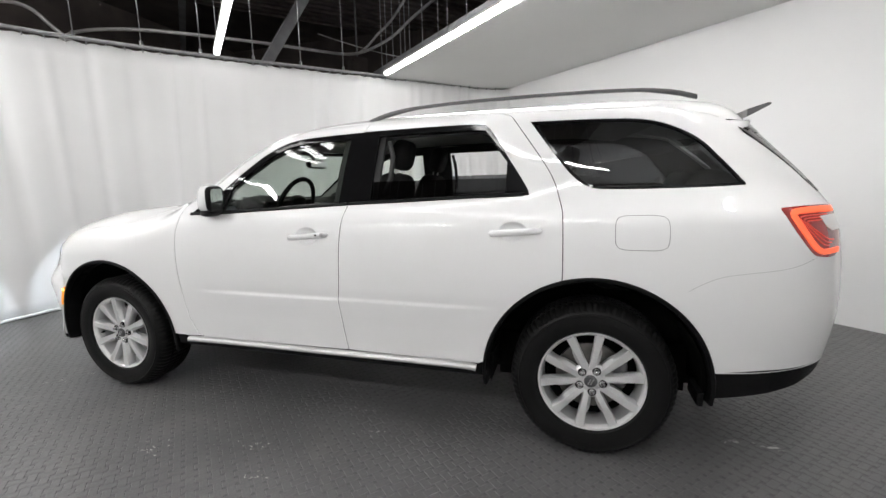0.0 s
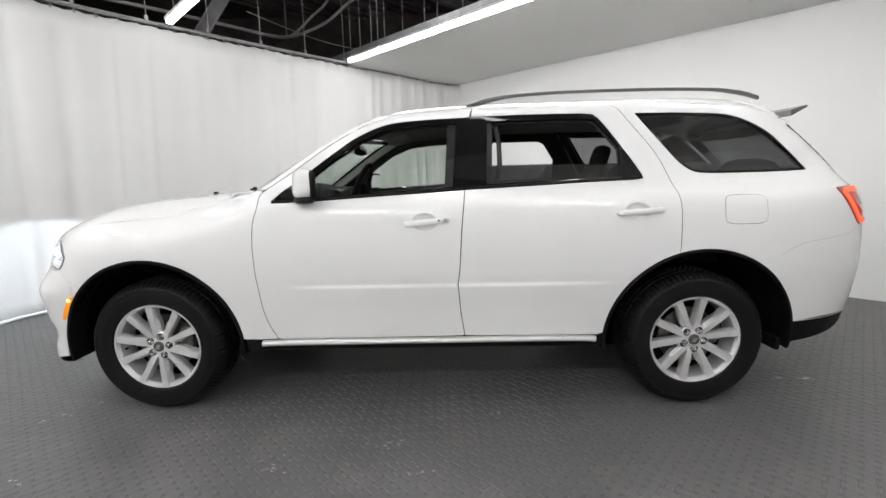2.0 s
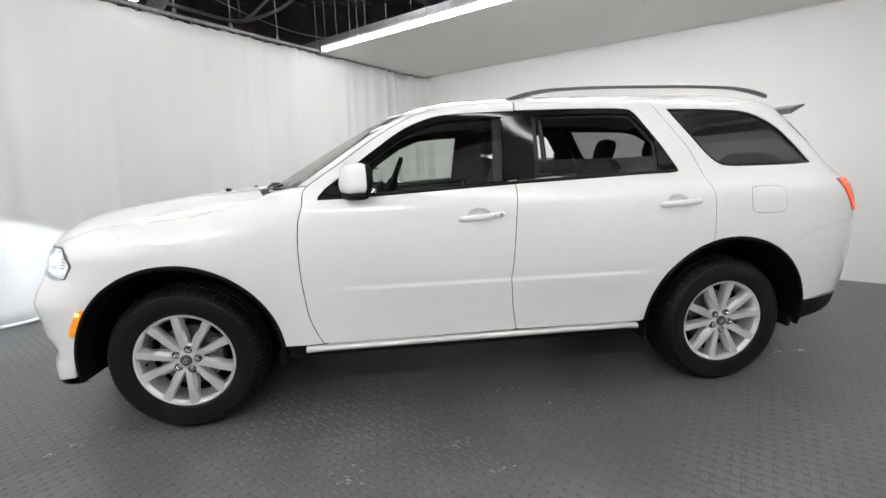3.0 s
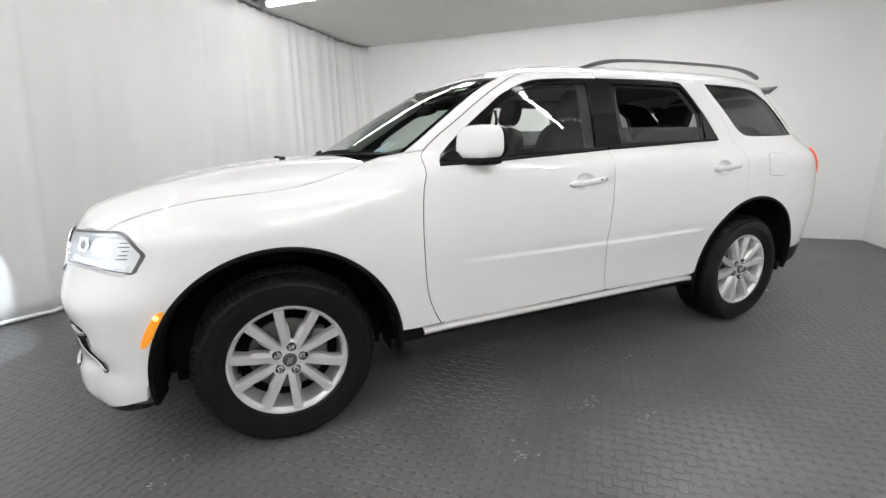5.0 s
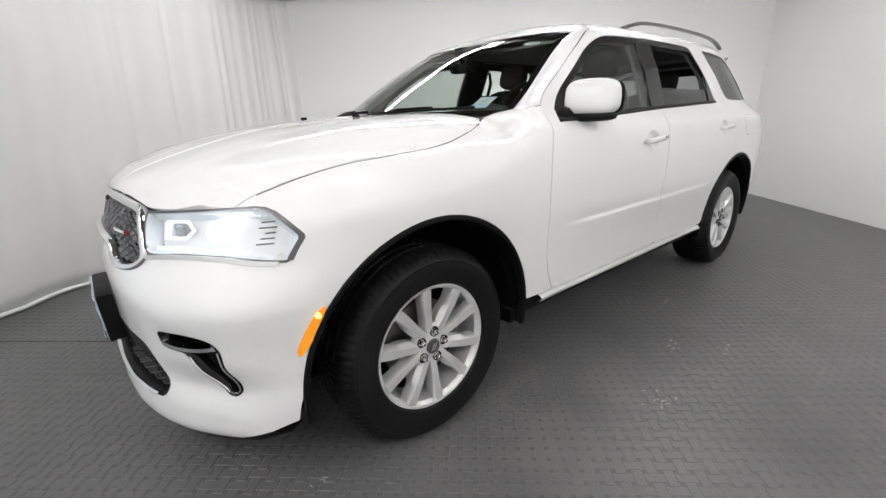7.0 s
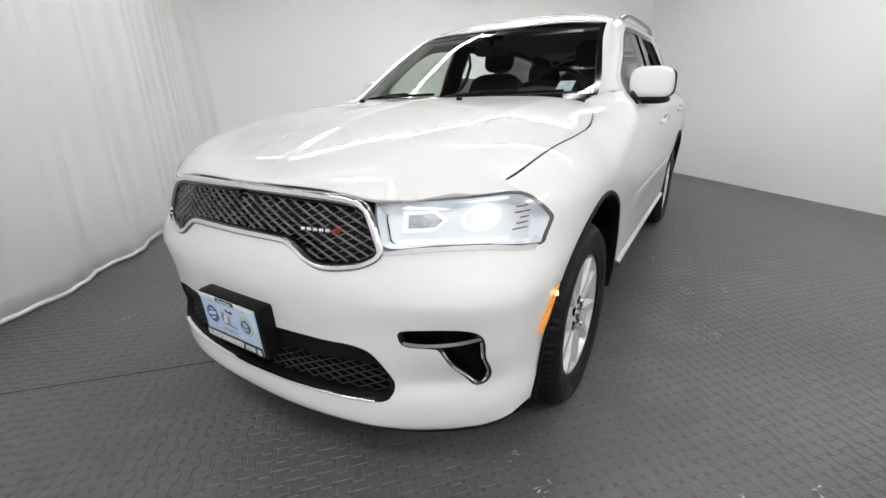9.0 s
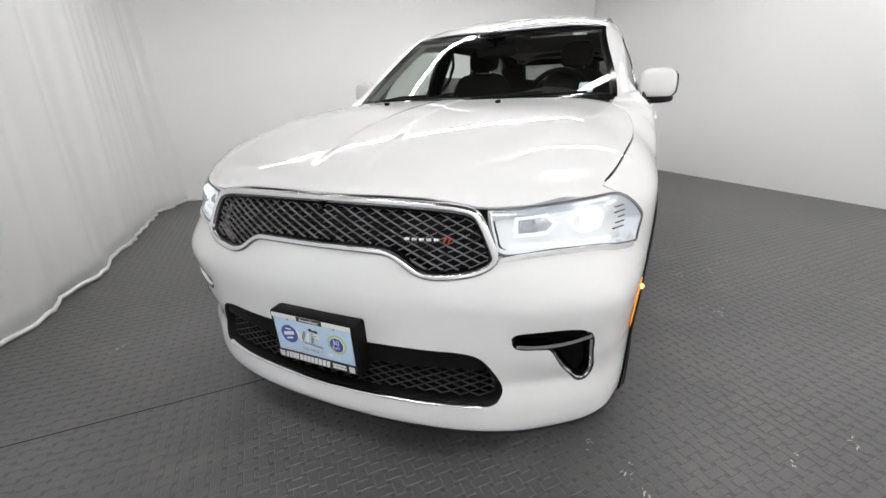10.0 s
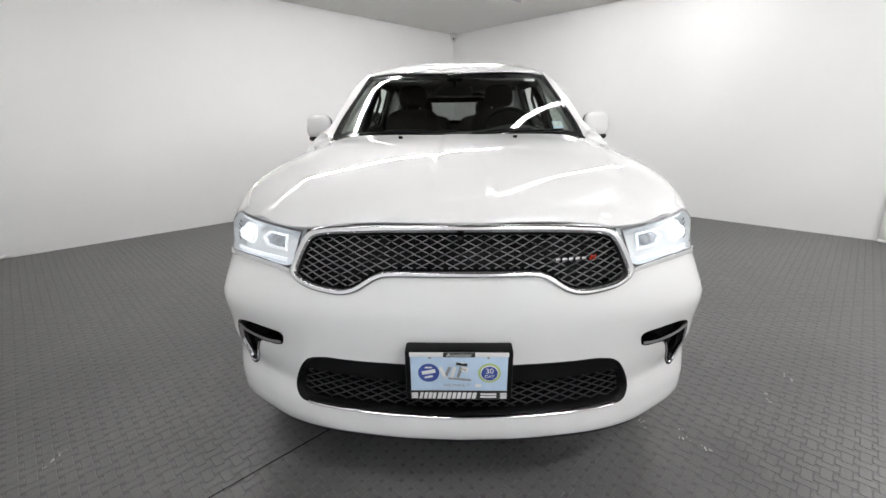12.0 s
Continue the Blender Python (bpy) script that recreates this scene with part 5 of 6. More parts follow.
    w_ob.matrix_basis = pose(cx, sg * .905, AX_Z, 0, 0, 0 if sg < 0 else 180)
    return w_ob


GREY_CAP = material("dark_grey_cap", (.13, .13, .135), rough=.35, metal=.6, vary=.1)
wheel(AX_F, -1, 77)
wheel(AX_R, -1, 62)
wheel(AX_F, 1, 40)
wheel(AX_R, 1, 15)
for cx in (AX_F, AX_R):
    tube("axle", [(cx, -.78, AX_Z), (cx, .78, AX_Z)], .05, DARK, CAR, "dark axle under the car", 10)
box("underbody", (.1, 0, .37), (4.3, 1.1, .22), DARK, CAR, "dark underbody", bevel=.03)
box("underbody_side", (.05, -.70, .43), (2.0, .34, .10), DARK, CAR, "dark underbody", bevel=.03)
box("underbody_side", (.05, .70, .43), (2.0, .34, .10), DARK, CAR, "dark underbody", bevel=.03)
box("underbody_rear", (2.25, 0, .49), (.42, 1.2, .14), DARK, CAR, "dark underbody", bevel=.03)


# ---- front end ----
PITCH = material("pitch_black", (.003, .003, .003), rough=.9, vary=.1)
LAMP_DARK = material("lamp_reflector_grey", (.55, .56, .60), rough=.18, metal=.6, vary=.1)
GLASSY = material("projector_glass", (.35, .37, .40), rough=.05, coat=1.0, vary=.05)
# faint emission stands in for lamp light falling on housing and reflector
HEAD_WASH = glow("lamp_washed_reflector", (.84, .92, 1.0), .07)
HEAD_DIM = glow("lit_reflector", (.86, .93, 1.0), .06)

def lamp_deep(d):
    """Inside the lamp: back from the lens, and inwards round its outer end."""
    def fn(y, z):
        k = smooth(.72, .87, abs(y))
        return on_front(y, z) + Vector((d * (1 - .55 * k), -math.copysign(d * .8 * k, y), 0))
    return fn


g_in = inset(GRILLE_ALL, .017)
grille = panel("grille", inset(GRILLE_ALL, .004), deeper(on_front, .075), PITCH, CAR, "black grille with a diamond mesh", step=.05, skirt=0, flip=True)
band("grille_surround", GRILLE_ALL, on_front, [(-.004, -.012), (-.003, .004), (.003, .010), (.012, .010), (.017, .004), (.019, -.03)], CHROME, grille, "chrome grille surround", flip=True)
band("grille_lip", inset(GRILLE_ALL, .018), on_front, [(.0, -.004), (.002, -.006), (.006, -.012), (.008, -.03)], GLOSS_BLACK, grille, "black inner grille edge", flip=True)


def mesh_lattice(name, outline, fn, pitch_y, pitch_z, r, mat, parent, label, depth):
    """Two families of slanted wires, clipped to an outline."""
    ys, zs = [p[0] for p in outline], [p[1] for p in outline]
    verts, faces = [], []
    slope = pitch_z / pitch_y
    for sg in (1, -1):
        lo, hi = min(zs) - max(abs(v) for v in ys) * slope, max(zs) + max(abs(v) for v in ys) * slope
        k = math.floor(lo / pitch_z)
        while k * pitch_z < hi:
            run = []
            steps = int((max(ys) - min(ys)) / .011)
            for i in range(steps + 1):
                y = min(ys) + (max(ys) - min(ys)) * i / steps
                z = k * pitch_z + sg * slope * y
                wob = .0007 * math.sin(2 * math.pi * y / pitch_y * 2)
                z += wob * sg
                if min(zs) < z < max(zs) and inside(outline, y, z):
                    run.append((y, z))
                    if i < steps:
                        continue
                if len(run) > 1:
                    base = len(verts)
                    for yy, zz in run:
                        c = fn(yy, zz)
                        for a, b in ((-depth, -r * .5), (-depth, r * .5), (depth, r), (depth, -r)):
                            verts.append((c.x + a, c.y, c.z + b))
                    for q in range(len(run) - 1):
                        for j in range(4):
                            faces.append((base + q * 4 + j, base + q * 4 + (j + 1) % 4, base + q * 4 + 4 + (j + 1) % 4, base + q * 4 + 4 + j))
                run = []
            k += 1
    return mesh_object(name, verts, faces, mat, parent, label)


MESH_GREY = material("dark_mesh_plastic", (.15, .15, .154), rough=.28, vary=.15, scale=20, coat=.3)
mesh_lattice("grille_mesh", g_in, deeper(on_front, .016), .048, .0235, .0011, MESH_GREY, grille, "dark grey diamond mesh", .0045)
# badge: letters as plain slanted bars, and two red slashes
for i in range(5):
    y = -.300 - i * .021
    box("badge_bar", tuple(on_front(y, .898) + Vector((.004, 0, 0))), (.004, .015, .011), CHROME, grille, "chrome badge bar", m=pose(0, 0, 0, 0, 0, math.degrees(math.atan2(-.3, 1)) * -1), bevel=.001)
for i in range(2):
    y = -.408 - i * .012
    box("badge_slash", tuple(on_front(y, .900) + Vector((.003, 0, 0))), (.004, .006, .017), BADGE_RED, grille, "red badge slash", m=pose(0, 0, 0, 28, 0, 18), bevel=.001)
blob("parking_camera", tuple(on_front(.0, .965) + Vector((.012, 0, 0))), (.02, .022, .022), GLOSS_BLACK, grille, "small black camera", p=2.5)

MESH_DIM = material("black_mesh_plastic", (.035, .035, .036), rough=.35, vary=.15, scale=20)
low_gr = panel("lower_grille", inset(LOWGR_ALL, -.004), deeper(on_front, .06), DARK, CAR, "black lower grille", step=.05, skirt=0, flip=True)
band("lower_grille_edge", LOWGR_ALL, on_front, [(-.003, .001), (.004, -.002), (.014, -.02), (.018, -.05)], CLADDING, low_gr, flip=True)
mesh_lattice("lower_mesh", [p for p in inset(LOWGR_ALL, .014)], deeper(on_front, .030), .056, .0235, .0013, MESH_DIM, low_gr, "black lower mesh", .003)
up = [p for p in LOWGR if p[0] >= 0 and p[1] > .51]
bar_half = [(y, z - .004) for y, z in up] + [(.535, .507), (.45, .503), (.3, .494), (.15, .486), (0, .483)]
bar_all = clean(bar_half)
bar_all = dense(bar_all + [(-y, z) for y, z in bar_all[::-1] if y > 0], .02)
panel("crash_bar", bar_all, deeper(on_front, .010), CLADDING, low_gr, "black bar across the lower grille", step=.03, skirt=.03, flip=True)
low_line = [p for p in LOWGR if p[1] < .415]
strip_pts = sorted([(y, z) for y, z in low_line] + [(-y, z) for y, z in low_line])
strip_pts = [p for p in strip_pts if abs(p[0]) < .535]
band("lower_chrome", spline(strip_pts[::4] + [strip_pts[-1]], .02), on_front, [(-.006, .0), (-.004, .005), (.0, .007), (.004, .004), (.006, -.008)], CHROME, CAR, "chrome strip under the lower grille", closed=False, flip=True)
lip = [(.87, .318), (.80, .292), (.72, .278), (.556, .286), (.353, .293), (.2, .287), (0, .282)]
lip_all = lip + [(-y, z) for y, z in lip[::-1][1:]]
band("air_dam", spline(lip_all[::-1], .03), on_front, [(.004, -.004), (-.006, -.003), (-.022, -.004), (-.036, -.014), (-.050, -.06)], CLADDING, CAR, "black air dam under the bumper", closed=False, flip=True)

for sg in (-1, 1):
    fog = [(y * -sg * -1, z) for y, z in FOG] if sg > 0 else [(-y, z) for y, z in FOG][::-1]
    pocket = panel("bumper_vent", inset(fog, -.003), deeper(on_front, .045), DARK, CAR, "black bumper vent with chrome trim", step=.03, skirt=0, flip=True)
    band("vent_edge", fog, on_front, [(-.002, .001), (.004, -.002), (.010, -.02), (.012, -.045)], GLOSS_BLACK, pocket, flip=True)
    blade = [(.612, .590), (.65, .586), (.69, .587), (.75, .595), (.808, .610)]
    band("chrome_blade", spline([(sg * y, z) for y, z in (blade if sg > 0 else blade[::-1])], .01), on_front, [(-.003, .001), (-.002, .004), (.009, .003), (.012, -.008)], CHROME, pocket, "chrome vent blade", closed=False, flip=True)
    leg = [(.713, .570), (.728, .535), (.746, .492), (.772, .447), (.797, .447), (.809, .485), (.807, .60)]
    band("chrome_leg", spline([(sg * y, z) for y, z in leg], .01), on_front, [(-.003, .0), (-.001, .003), (.003, .002), (.005, -.008)], CHROME, pocket, "chrome vent edge", closed=False, flip=True)

    # head lamp
    lp = [(sg * y, z) for y, z in LAMP]
    if area2(lp) < 0:
        lp = lp[::-1]
    lamp = panel("headlamp", inset(lp, -.002), lamp_deep(.05), HEAD_WASH, CAR, "lit headlamp with clear lens", step=.04, skirt=0, flip=True)
    panel("lamp_lens", lp, on_front, CLEAR, lamp, "clear lamp lens", step=.04, gap=.001, lift=.001, skirt=0, flip=True)
    band("lamp_rim", lp, on_front, [(-.0035, .0010), (.0005, .0018), (.0035, .001)], GREY_CAP, lamp, "dark lamp rim", flip=True)
    band("lamp_wall", lp, on_front, [(.003, -.001), (.010, -.02), (.012, -.05)], LAMP_BODY, lamp, "silver lamp wall", flip=True)
    inner = dense([(sg * y, z) for y, z in ((.578, .950), (.655, .955), (.688, .930), (.664, .902), (.582, .896))], .01)
    outer = [(sg * (.766 + .048 * math.cos(t)), .931 + .034 * math.sin(t)) for t in np.linspace(0, 2 * math.pi, 40, endpoint=False)]
    for q, ol in enumerate((inner, outer)):
        if area2(ol) < 0:
            ol = ol[::-1]
        band("light_guide", ol, lamp_deep(.030), [(.0, .0), (.001, .006), (.006, .006), (.008, .0)], DRL_GLOW, lamp, "glowing white light guide", flip=True)
        panel("reflector", inset(ol, .008), lamp_deep(.040), LAMP_DARK if q == 0 else HEAD_DIM, lamp, "", step=.03, skirt=0, flip=True)
    up_g = spline([(sg * y, z) for y, z in ((.548, .962), (.62, .968), (.72, .976), (.82, .978))][::-sg], .01)
    band("light_guide", up_g, lamp_deep(.022), [(-.004, .0), (-.003, .006), (.003, .006), (.004, .0)], DRL_GLOW, lamp, "glowing upper light bar", closed=False, flip=True)
    low_g = spline([(sg * y, z) for y, z in ((.575, .872), (.66, .876), (.76, .874), (.835, .870))][::-sg], .01)
    band("light_guide", low_g, lamp_deep(.022), [(-.006, .0), (-.005, .008), (.005, .008), (.006, .0)], DRL_GLOW, lamp, "glowing lower light bar", closed=False, flip=True)
    ci, co = on_front(sg * .615, .922), on_front(sg * .762, .928)
    blob("low_lens", tuple(ci + Vector((.042, 0, 0))), (.03, .052, .036), GLASSY, lamp, "unlit projector lens", p=2.2)
    blob("projector", tuple(co + Vector((.040, sg * .004, 0))), (.030, .066, .052), HEAD_GLOW, lamp, "bright lit projector", p=2.6)
    # fine ribs at the lamp's outer end
    for i in range(5):
        z = .892 + .015 * i
        tube("lamp_rib", [lamp_deep(.022)(sg * (.845 + .006 * i * (i < 3)), z), lamp_deep(.020)(sg * .872, z + .002)], .0022, GREY_CAP, lamp, "", 5)
    # chrome line under the lamp
    ch = [(.556, .848), (.60, .854), (.69, .862), (.79, .860), (.85, .848), (.885, .842)]
    band("lamp_chrome", spline([(sg * y, z) for y, z in (ch if sg > 0 else ch[::-1])], .015), on_front, [(-.009, .0), (-.006, .006), (.005, .006), (.009, -.004)], CHROME, CAR, "chrome strip under the headlamp", closed=False, flip=True)
    # low beam
    ld = bpy.data.lights.new("low_beam", "SPOT")
    ld.energy, ld.color, ld.spot_size, ld.spot_blend, ld.shadow_soft_size = BEAM_WATTS, (.80, .90, 1.0), radians(50), .14, .02
    ld.use_square = True
    beam = new("low_beam", ld)
    e = co + Vector((-.05, 0, .01))
    beam.matrix_world = look(e, e + Vector((-1.0, sg * .10, -.42)))
    tagged(beam, "low beam of the lit headlamp", "lamp")

# ---- number plate carrier ----
PL = new("plate_holder", None)
PL.matrix_basis = pose(-2.448, .006, .556, 0, -3, 0)
PL.parent = CAR
box("bracket", (.012, 0, -.007), (.055, .335, .184), CLADDING, PL, "black plastic plate bracket", bevel=.010)
box("plate", (-.0175, 0, -.004), (.004, .300, .168), BLUE_PLATE, PL, "pale blue dealer plate", bevel=.001)
box("frame_bottom", (-.0205, 0, -.072), (.004, .304, .032), INK, PL, "black plate frame", bevel=.001)
box("frame_top", (-.0205, 0, .076), (.004, .304, .014), PRINT_WHITE, PL, "white plate frame top", bevel=.001)
box("frame_tab", (-.0222, 0, .076), (.003, .098, .015), INK, PL, bevel=.0)


def disc(name, y, z, r, x, mat, label=""):
    ob = lathe(name, [(0, 0), (r, 0), (r, .001)], mat, PL, label, 36)
    ob.matrix_basis = pose(x, y, z, 0, 0, -90)
    return ob


def lettering(text, size, y, z, x, mat, parent, width=0.0):
    """Raised flat lettering that faces -x, centred at (y, z)."""
    c = bpy.data.curves.new("lettering", "FONT")
    c.body, c.size, c.align_x, c.align_y, c.extrude = text, size, "CENTER", "CENTER", .0003
    ob = new("lettering", c)
    me = bpy.data.meshes.new_from_object(ob)
    bpy.data.objects.remove(ob)
    me.materials.append(mat)
    xs = [v.co.x for v in me.vertices]
    k = width / (max(xs) - min(xs)) if width else 1.0
    for v in me.vertices:
        v.co.x *= k
    o = new("lettering", me)
    o.parent = parent
    o.matrix_basis = Matrix.Translation((x, y, z)) @ Matrix(((0, 0, -1, 0), (-1, 0, 0, 0), (0, 1, 0, 0), (0, 0, 0, 1)))
    return o


disc("seal", .094, .010, .033, -.0205, NAVY, "navy blue round print")
disc("seal_ring", -.094, .010, .035, -.0205, GREEN_PRINT, "pale green round print")
disc("seal_middle", -.094, .010, .028, -.0218, PRINT_WHITE)
disc("seal_core", -.094, .010, .025, -.0231, NAVY)
lettering("30", .026, -.094, .019, -.0245, PRINT_WHITE, PL)
lettering("DAY", .015, -.094, .0, -.0245, PRINT_WHITE, PL)
lettering("Another", .017, 0, .076, -.0242, PRINT_WHITE, PL, .078)
lettering("WE MAKE IT", .015, .006, -.036, -.0200, GREY_PRINT, PL, .085)
for y, z, w, h, mt, lean in ((.094, .014, .042, .012, PRINT_WHITE, -12), (.094, -.004, .026, .006, PRINT_WHITE, -12), (.094, .030, .022, .004, PRINT_WHITE, 0), (.050, .012, .009, .042, PRINT_WHITE, -24), (.036, .012, .009, .042, GREY_PRINT, 22),
                             (.018, .012, .010, .040, PRINT_WHITE, 16), (-.002, .014, .009, .040, GREY_PRINT, 16), (-.016, .024, .024, .016, PRINT_WHITE, 12), (-.016, .024, .012, .006, INK, 12), (-.008, .042, .034, .008, INK, 8),
                             (-.010, .046, .010, .004, PRINT_WHITE, 8), (-.002, -.012, .070, .006, GREY_PRINT, 6), (-.060, -.036, .018, .010, PRINT_WHITE, 0)):
    box("print_bar", (-.0212, y, z), (.002, w, h), mt, PL, m=pose(0, 0, 0, lean, 0, 0), bevel=0)


def slanted(y, w, h):
    """One character of the lettered frame as a plain slanted bar."""
    bm = bmesh.new()
    add_box(bm, (0, 0, 0), (.002, w, h))
    for v in bm.verts:
        v.co.y -= v.co.z * .22
    bmesh.ops.translate(bm, vec=(-.0235, y, -.072), verts=bm.verts)
    part("frame_bar", bm, PRINT_WHITE, PL)


for w, y in ((.010, .118), (.010, .104), (.010, .090), (.010, .077), (.012, .060), (.011, .045), (.011, .030), (.011, .015), (.011, 0.0), (.012, -.016), (.012, -.032), (.012, -.048)):
    slanted(y, w, .022)
for k in (-1, 1):
    for i in range(3):
        box("frame_bar", (-.0235, k * .139, -.0795 + .0075 * i), (.002, .020, .005), PRINT_WHITE, PL, bevel=0)
for i in range(2):
    box("frame_bar", (-.0235, -.092, -.0765 + .010 * i), (.002, .050, .006), PRINT_WHITE, PL, bevel=0)
for y in (-.09, .09):
    disc("plate_screw", y, .064, .004, -.0205, GREY_PRINT)

# ---- bonnet details, wipers, mirrors ----
for y in (-.285, .285):
    blob("washer_nozzle", tuple(on_hood(-1.43, y) + Vector((0, 0, .006))), (.035, .022, .016), CLADDING, CAR, "small black washer nozzle", p=2.6)
cowl_rows = []
for y in np.linspace(-.74, .74, 25):
    x0 = -1.285 + .36 * y * y
    z0 = 1.236 - .03 * (y / .74) ** 2
    cowl_rows.append([Vector((x0 - .03, y, z0 - .02)), Vector((x0 + .03, y, z0 - .012)), Vector((x0 + .10, y, z0 + .0))])
loft("cowl", cowl_rows, CLADDING, CAR, "black cowl panel under the windscreen")
for y0, y1, lift in ((-.05, -.62, .020), (.55, .0, .018)):
    p0 = on_wind(y0, 1.238)
    p1 = on_wind(y1, 1.252)
    arm = tube("wiper_arm", [p0 + Vector((-.05, 0, .0)), p0.lerp(p1, .35) + Vector((-.035, 0, .022)), p0.lerp(p1, .65) + Vector((-.03, 0, .02))], .008, CLADDING, CAR, "black wiper arm", 6)
    tube("wiper_blade", [on_wind(y0 + (y1 - y0) * t, 1.240 + .012 * t) + Vector((-.020, 0, .010)) for t in np.linspace(.05, 1.0, 14)], .007, CLADDING, arm, "rubber wiper blade", 6)


def door_mirror(sg):
    """Cap swept back at its outer end, on a black base that reaches in to the door."""
    door = LEFT[1] if sg < 0 else RIGHT[1]
    c = Vector((-.608, sg * .945, 1.292))
    turn = pose(0, 0, 0, 0, 0, -sg * 22).to_3x3()

    def shape(v):
        t = (v.z + .078) / .156
        v.y = v.y * (1 - .05 * t) + sg * v.x * .58
        v.x = v.x * (1 - .12 * t) + .008 * t
        return v
    housing = blob("door_mirror", tuple(c), (.110, .212, .156), PAINT, door, "white door mirror cap", p=3.4, cut=shape, n=40, m=turn)
    blob("mirror_base", tuple(c + turn @ Vector((.002, -sg * .008, -.082))), (.108, .210, .046), CLADDING, housing, "black mirror underside", p=3.0, m=turn, cut=shape)
    rows = []
    for t in np.linspace(0, 1, 8):
        q = Vector((-.712, sg * .872, 1.222)).lerp(c + turn @ Vector((0, -sg * .05, -.085)), float(t))
        wd, ht = .056 - .010 * t, .034 - .012 * t
        rows.append([q + Vector((wd * math.cos(k), 0, ht * math.sin(k))) for k in np.linspace(0, 2 * math.pi, 16, endpoint=False)])
    loft("mirror_foot", rows, CLADDING, housing, "black mirror foot", True)
    blob("mirror_frame", tuple(c + turn @ Vector((.044, sg * .026, -.004))), (.034, .206, .146), CLADDING, housing, "black mirror frame", p=4, m=turn)
    pane = [(y, z) for y, z in dense(spline([(-.092, .05), (0, .058), (.092, .052), (.100, 0), (.092, -.055), (0, -.058), (-.092, -.055), (-.100, 0)], .02, True), .05)]
    verts = [tuple(c + turn @ Vector((.0615, y * .9 + sg * .026, z - .004))) for y, z in pane]
    mesh_object("mirror_glass", verts, [tuple(range(len(verts)))], MIRROR, housing, "mirror glass")


door_mirror(-1)
door_mirror(1)
# inspection sticker inside the windscreen
stk = dense([(-.640, 1.262), (-.572, 1.262), (-.572, 1.310), (-.640, 1.310)], .02)
sticker = panel("windscreen_sticker", stk, on_wind, BLUE_PLATE, CAR, "pale blue inspection sticker", step=.03, lift=-.003, skirt=0, flip=True)
panel("sticker_print", dense([(-.634, 1.280), (-.578, 1.280), (-.578, 1.304), (-.634, 1.304)], .02), on_wind, PRINT_WHITE, sticker, "", step=.03, lift=-.0015, skirt=0, flip=True)
for i in range(3):
    z = 1.2835 + .007 * i
    panel("sticker_bar", dense([(-.626, z), (-.59 - .006 * i, z), (-.59 - .006 * i, z + .0025), (-.626, z + .0025)], .02), on_wind, GREY_PRINT, sticker, "", step=.03, lift=-.0005, skirt=0, flip=True)


# ---- cabin ----
for sg, prt in ((-1, LEFT), (1, RIGHT)):
    f = on_side(sg)
    fl = sg < 0
    low_f = dense([(.24, 1.236), (0, 1.222), (-.309, 1.206), (-.583, 1.190), (-.86, 1.185), (-.86, .46), (.22, .46)], .05)
    panel("door_card", low_f, f, CABIN, prt[1], "dark inner door panel", step=.08, lift=-.07, skirt=0, flip=not fl)
    band("door_top", spline([(-.80, 1.19), (-.309, 1.208), (.24, 1.238)], .05), f, [(0, -.015), (.002, -.045), (-.02, -.075)], CABIN, prt[1], closed=False, flip=not fl)
    low_r = dense([(.26, 1.238), (.634, 1.250), (.939, 1.264), (1.3, 1.282), (1.36, .9), (1.02, .6), (1.0, .46), (.25, .46)], .05)
    panel("door_card", low_r, f, CABIN, prt[2], "dark inner door panel", step=.08, lift=-.07, skirt=0, flip=not fl)
    band("door_top", spline([(.26, 1.240), (.634, 1.254), (1.2, 1.279)], .05), f, [(0, -.015), (.002, -.045), (-.02, -.075)], CABIN, prt[2], closed=False, flip=not fl)
    panel("pillar_lining", quarter_outline(), f, CABIN, prt[3], "dark inner trim", holes=(inset(QWIN, -.006),), step=.06, lift=-.035, skirt=0, flip=not fl)
    # linings of the upper door frames
    fr = [(.36, 1.70), (-.03, 1.684), (-.302, 1.612), (-.485, 1.509), (-.661, 1.388), (-.80, 1.292), (-.80, 1.20), (-.62, 1.195), (-.60, 1.335), (-.465, 1.436), (-.335, 1.524), (-.175, 1.588), (-.01, 1.605), (.16, 1.612), (.135, 1.24), (.40, 1.255), (.41, 1.62), (.945, 1.622), (.995, 1.60), (1.10, 1.46), (1.10, 1.28), (1.36, 1.285), (1.15, 1.625), (1.10, 1.686), (1.03, 1.70)]
    panel("frame_lining", dense(fr, .04), f, CABIN, CAR, "dark inner pillar trim", step=.06, lift=-.03, skirt=.02, flip=not fl)
    tube("grab_handle", [f(.43, 1.585) + Vector((0, -sg * .04, 0)), f(.45, 1.50) + Vector((0, -sg * .075, 0)), f(.45, 1.38) + Vector((0, -sg * .075, 0)), f(.43, 1.30) + Vector((0, -sg * .04, 0))], .014, CABIN, CAR, "dark pillar grab handle", 8)
    # A pillar lining
    rows = []
    for z in np.linspace(1.225, 1.62, 14):
        a = on_wind(sg * (edge_y(z) - .035), float(z)) + Vector((.03, 0, -.01))
        b = on_wind(sg * (edge_y(z) + .0), float(z)) + Vector((.10, -sg * .01, -.015))
        rows.append([a, a.lerp(b, .5) + Vector((.02, -sg * .015, -.01)), b])
    loft("pillar_cover", rows, HEADLINER, CAR, "grey windscreen pillar trim")
hl_half = [(x, top_w(x, 1.66) * .97) for x in np.linspace(-.15, 1.72, 20)]
hl = [(-.40, 0), (-.36, .3), (-.27, .55)] + hl_half + [(1.84, .42), (1.90, 0)]
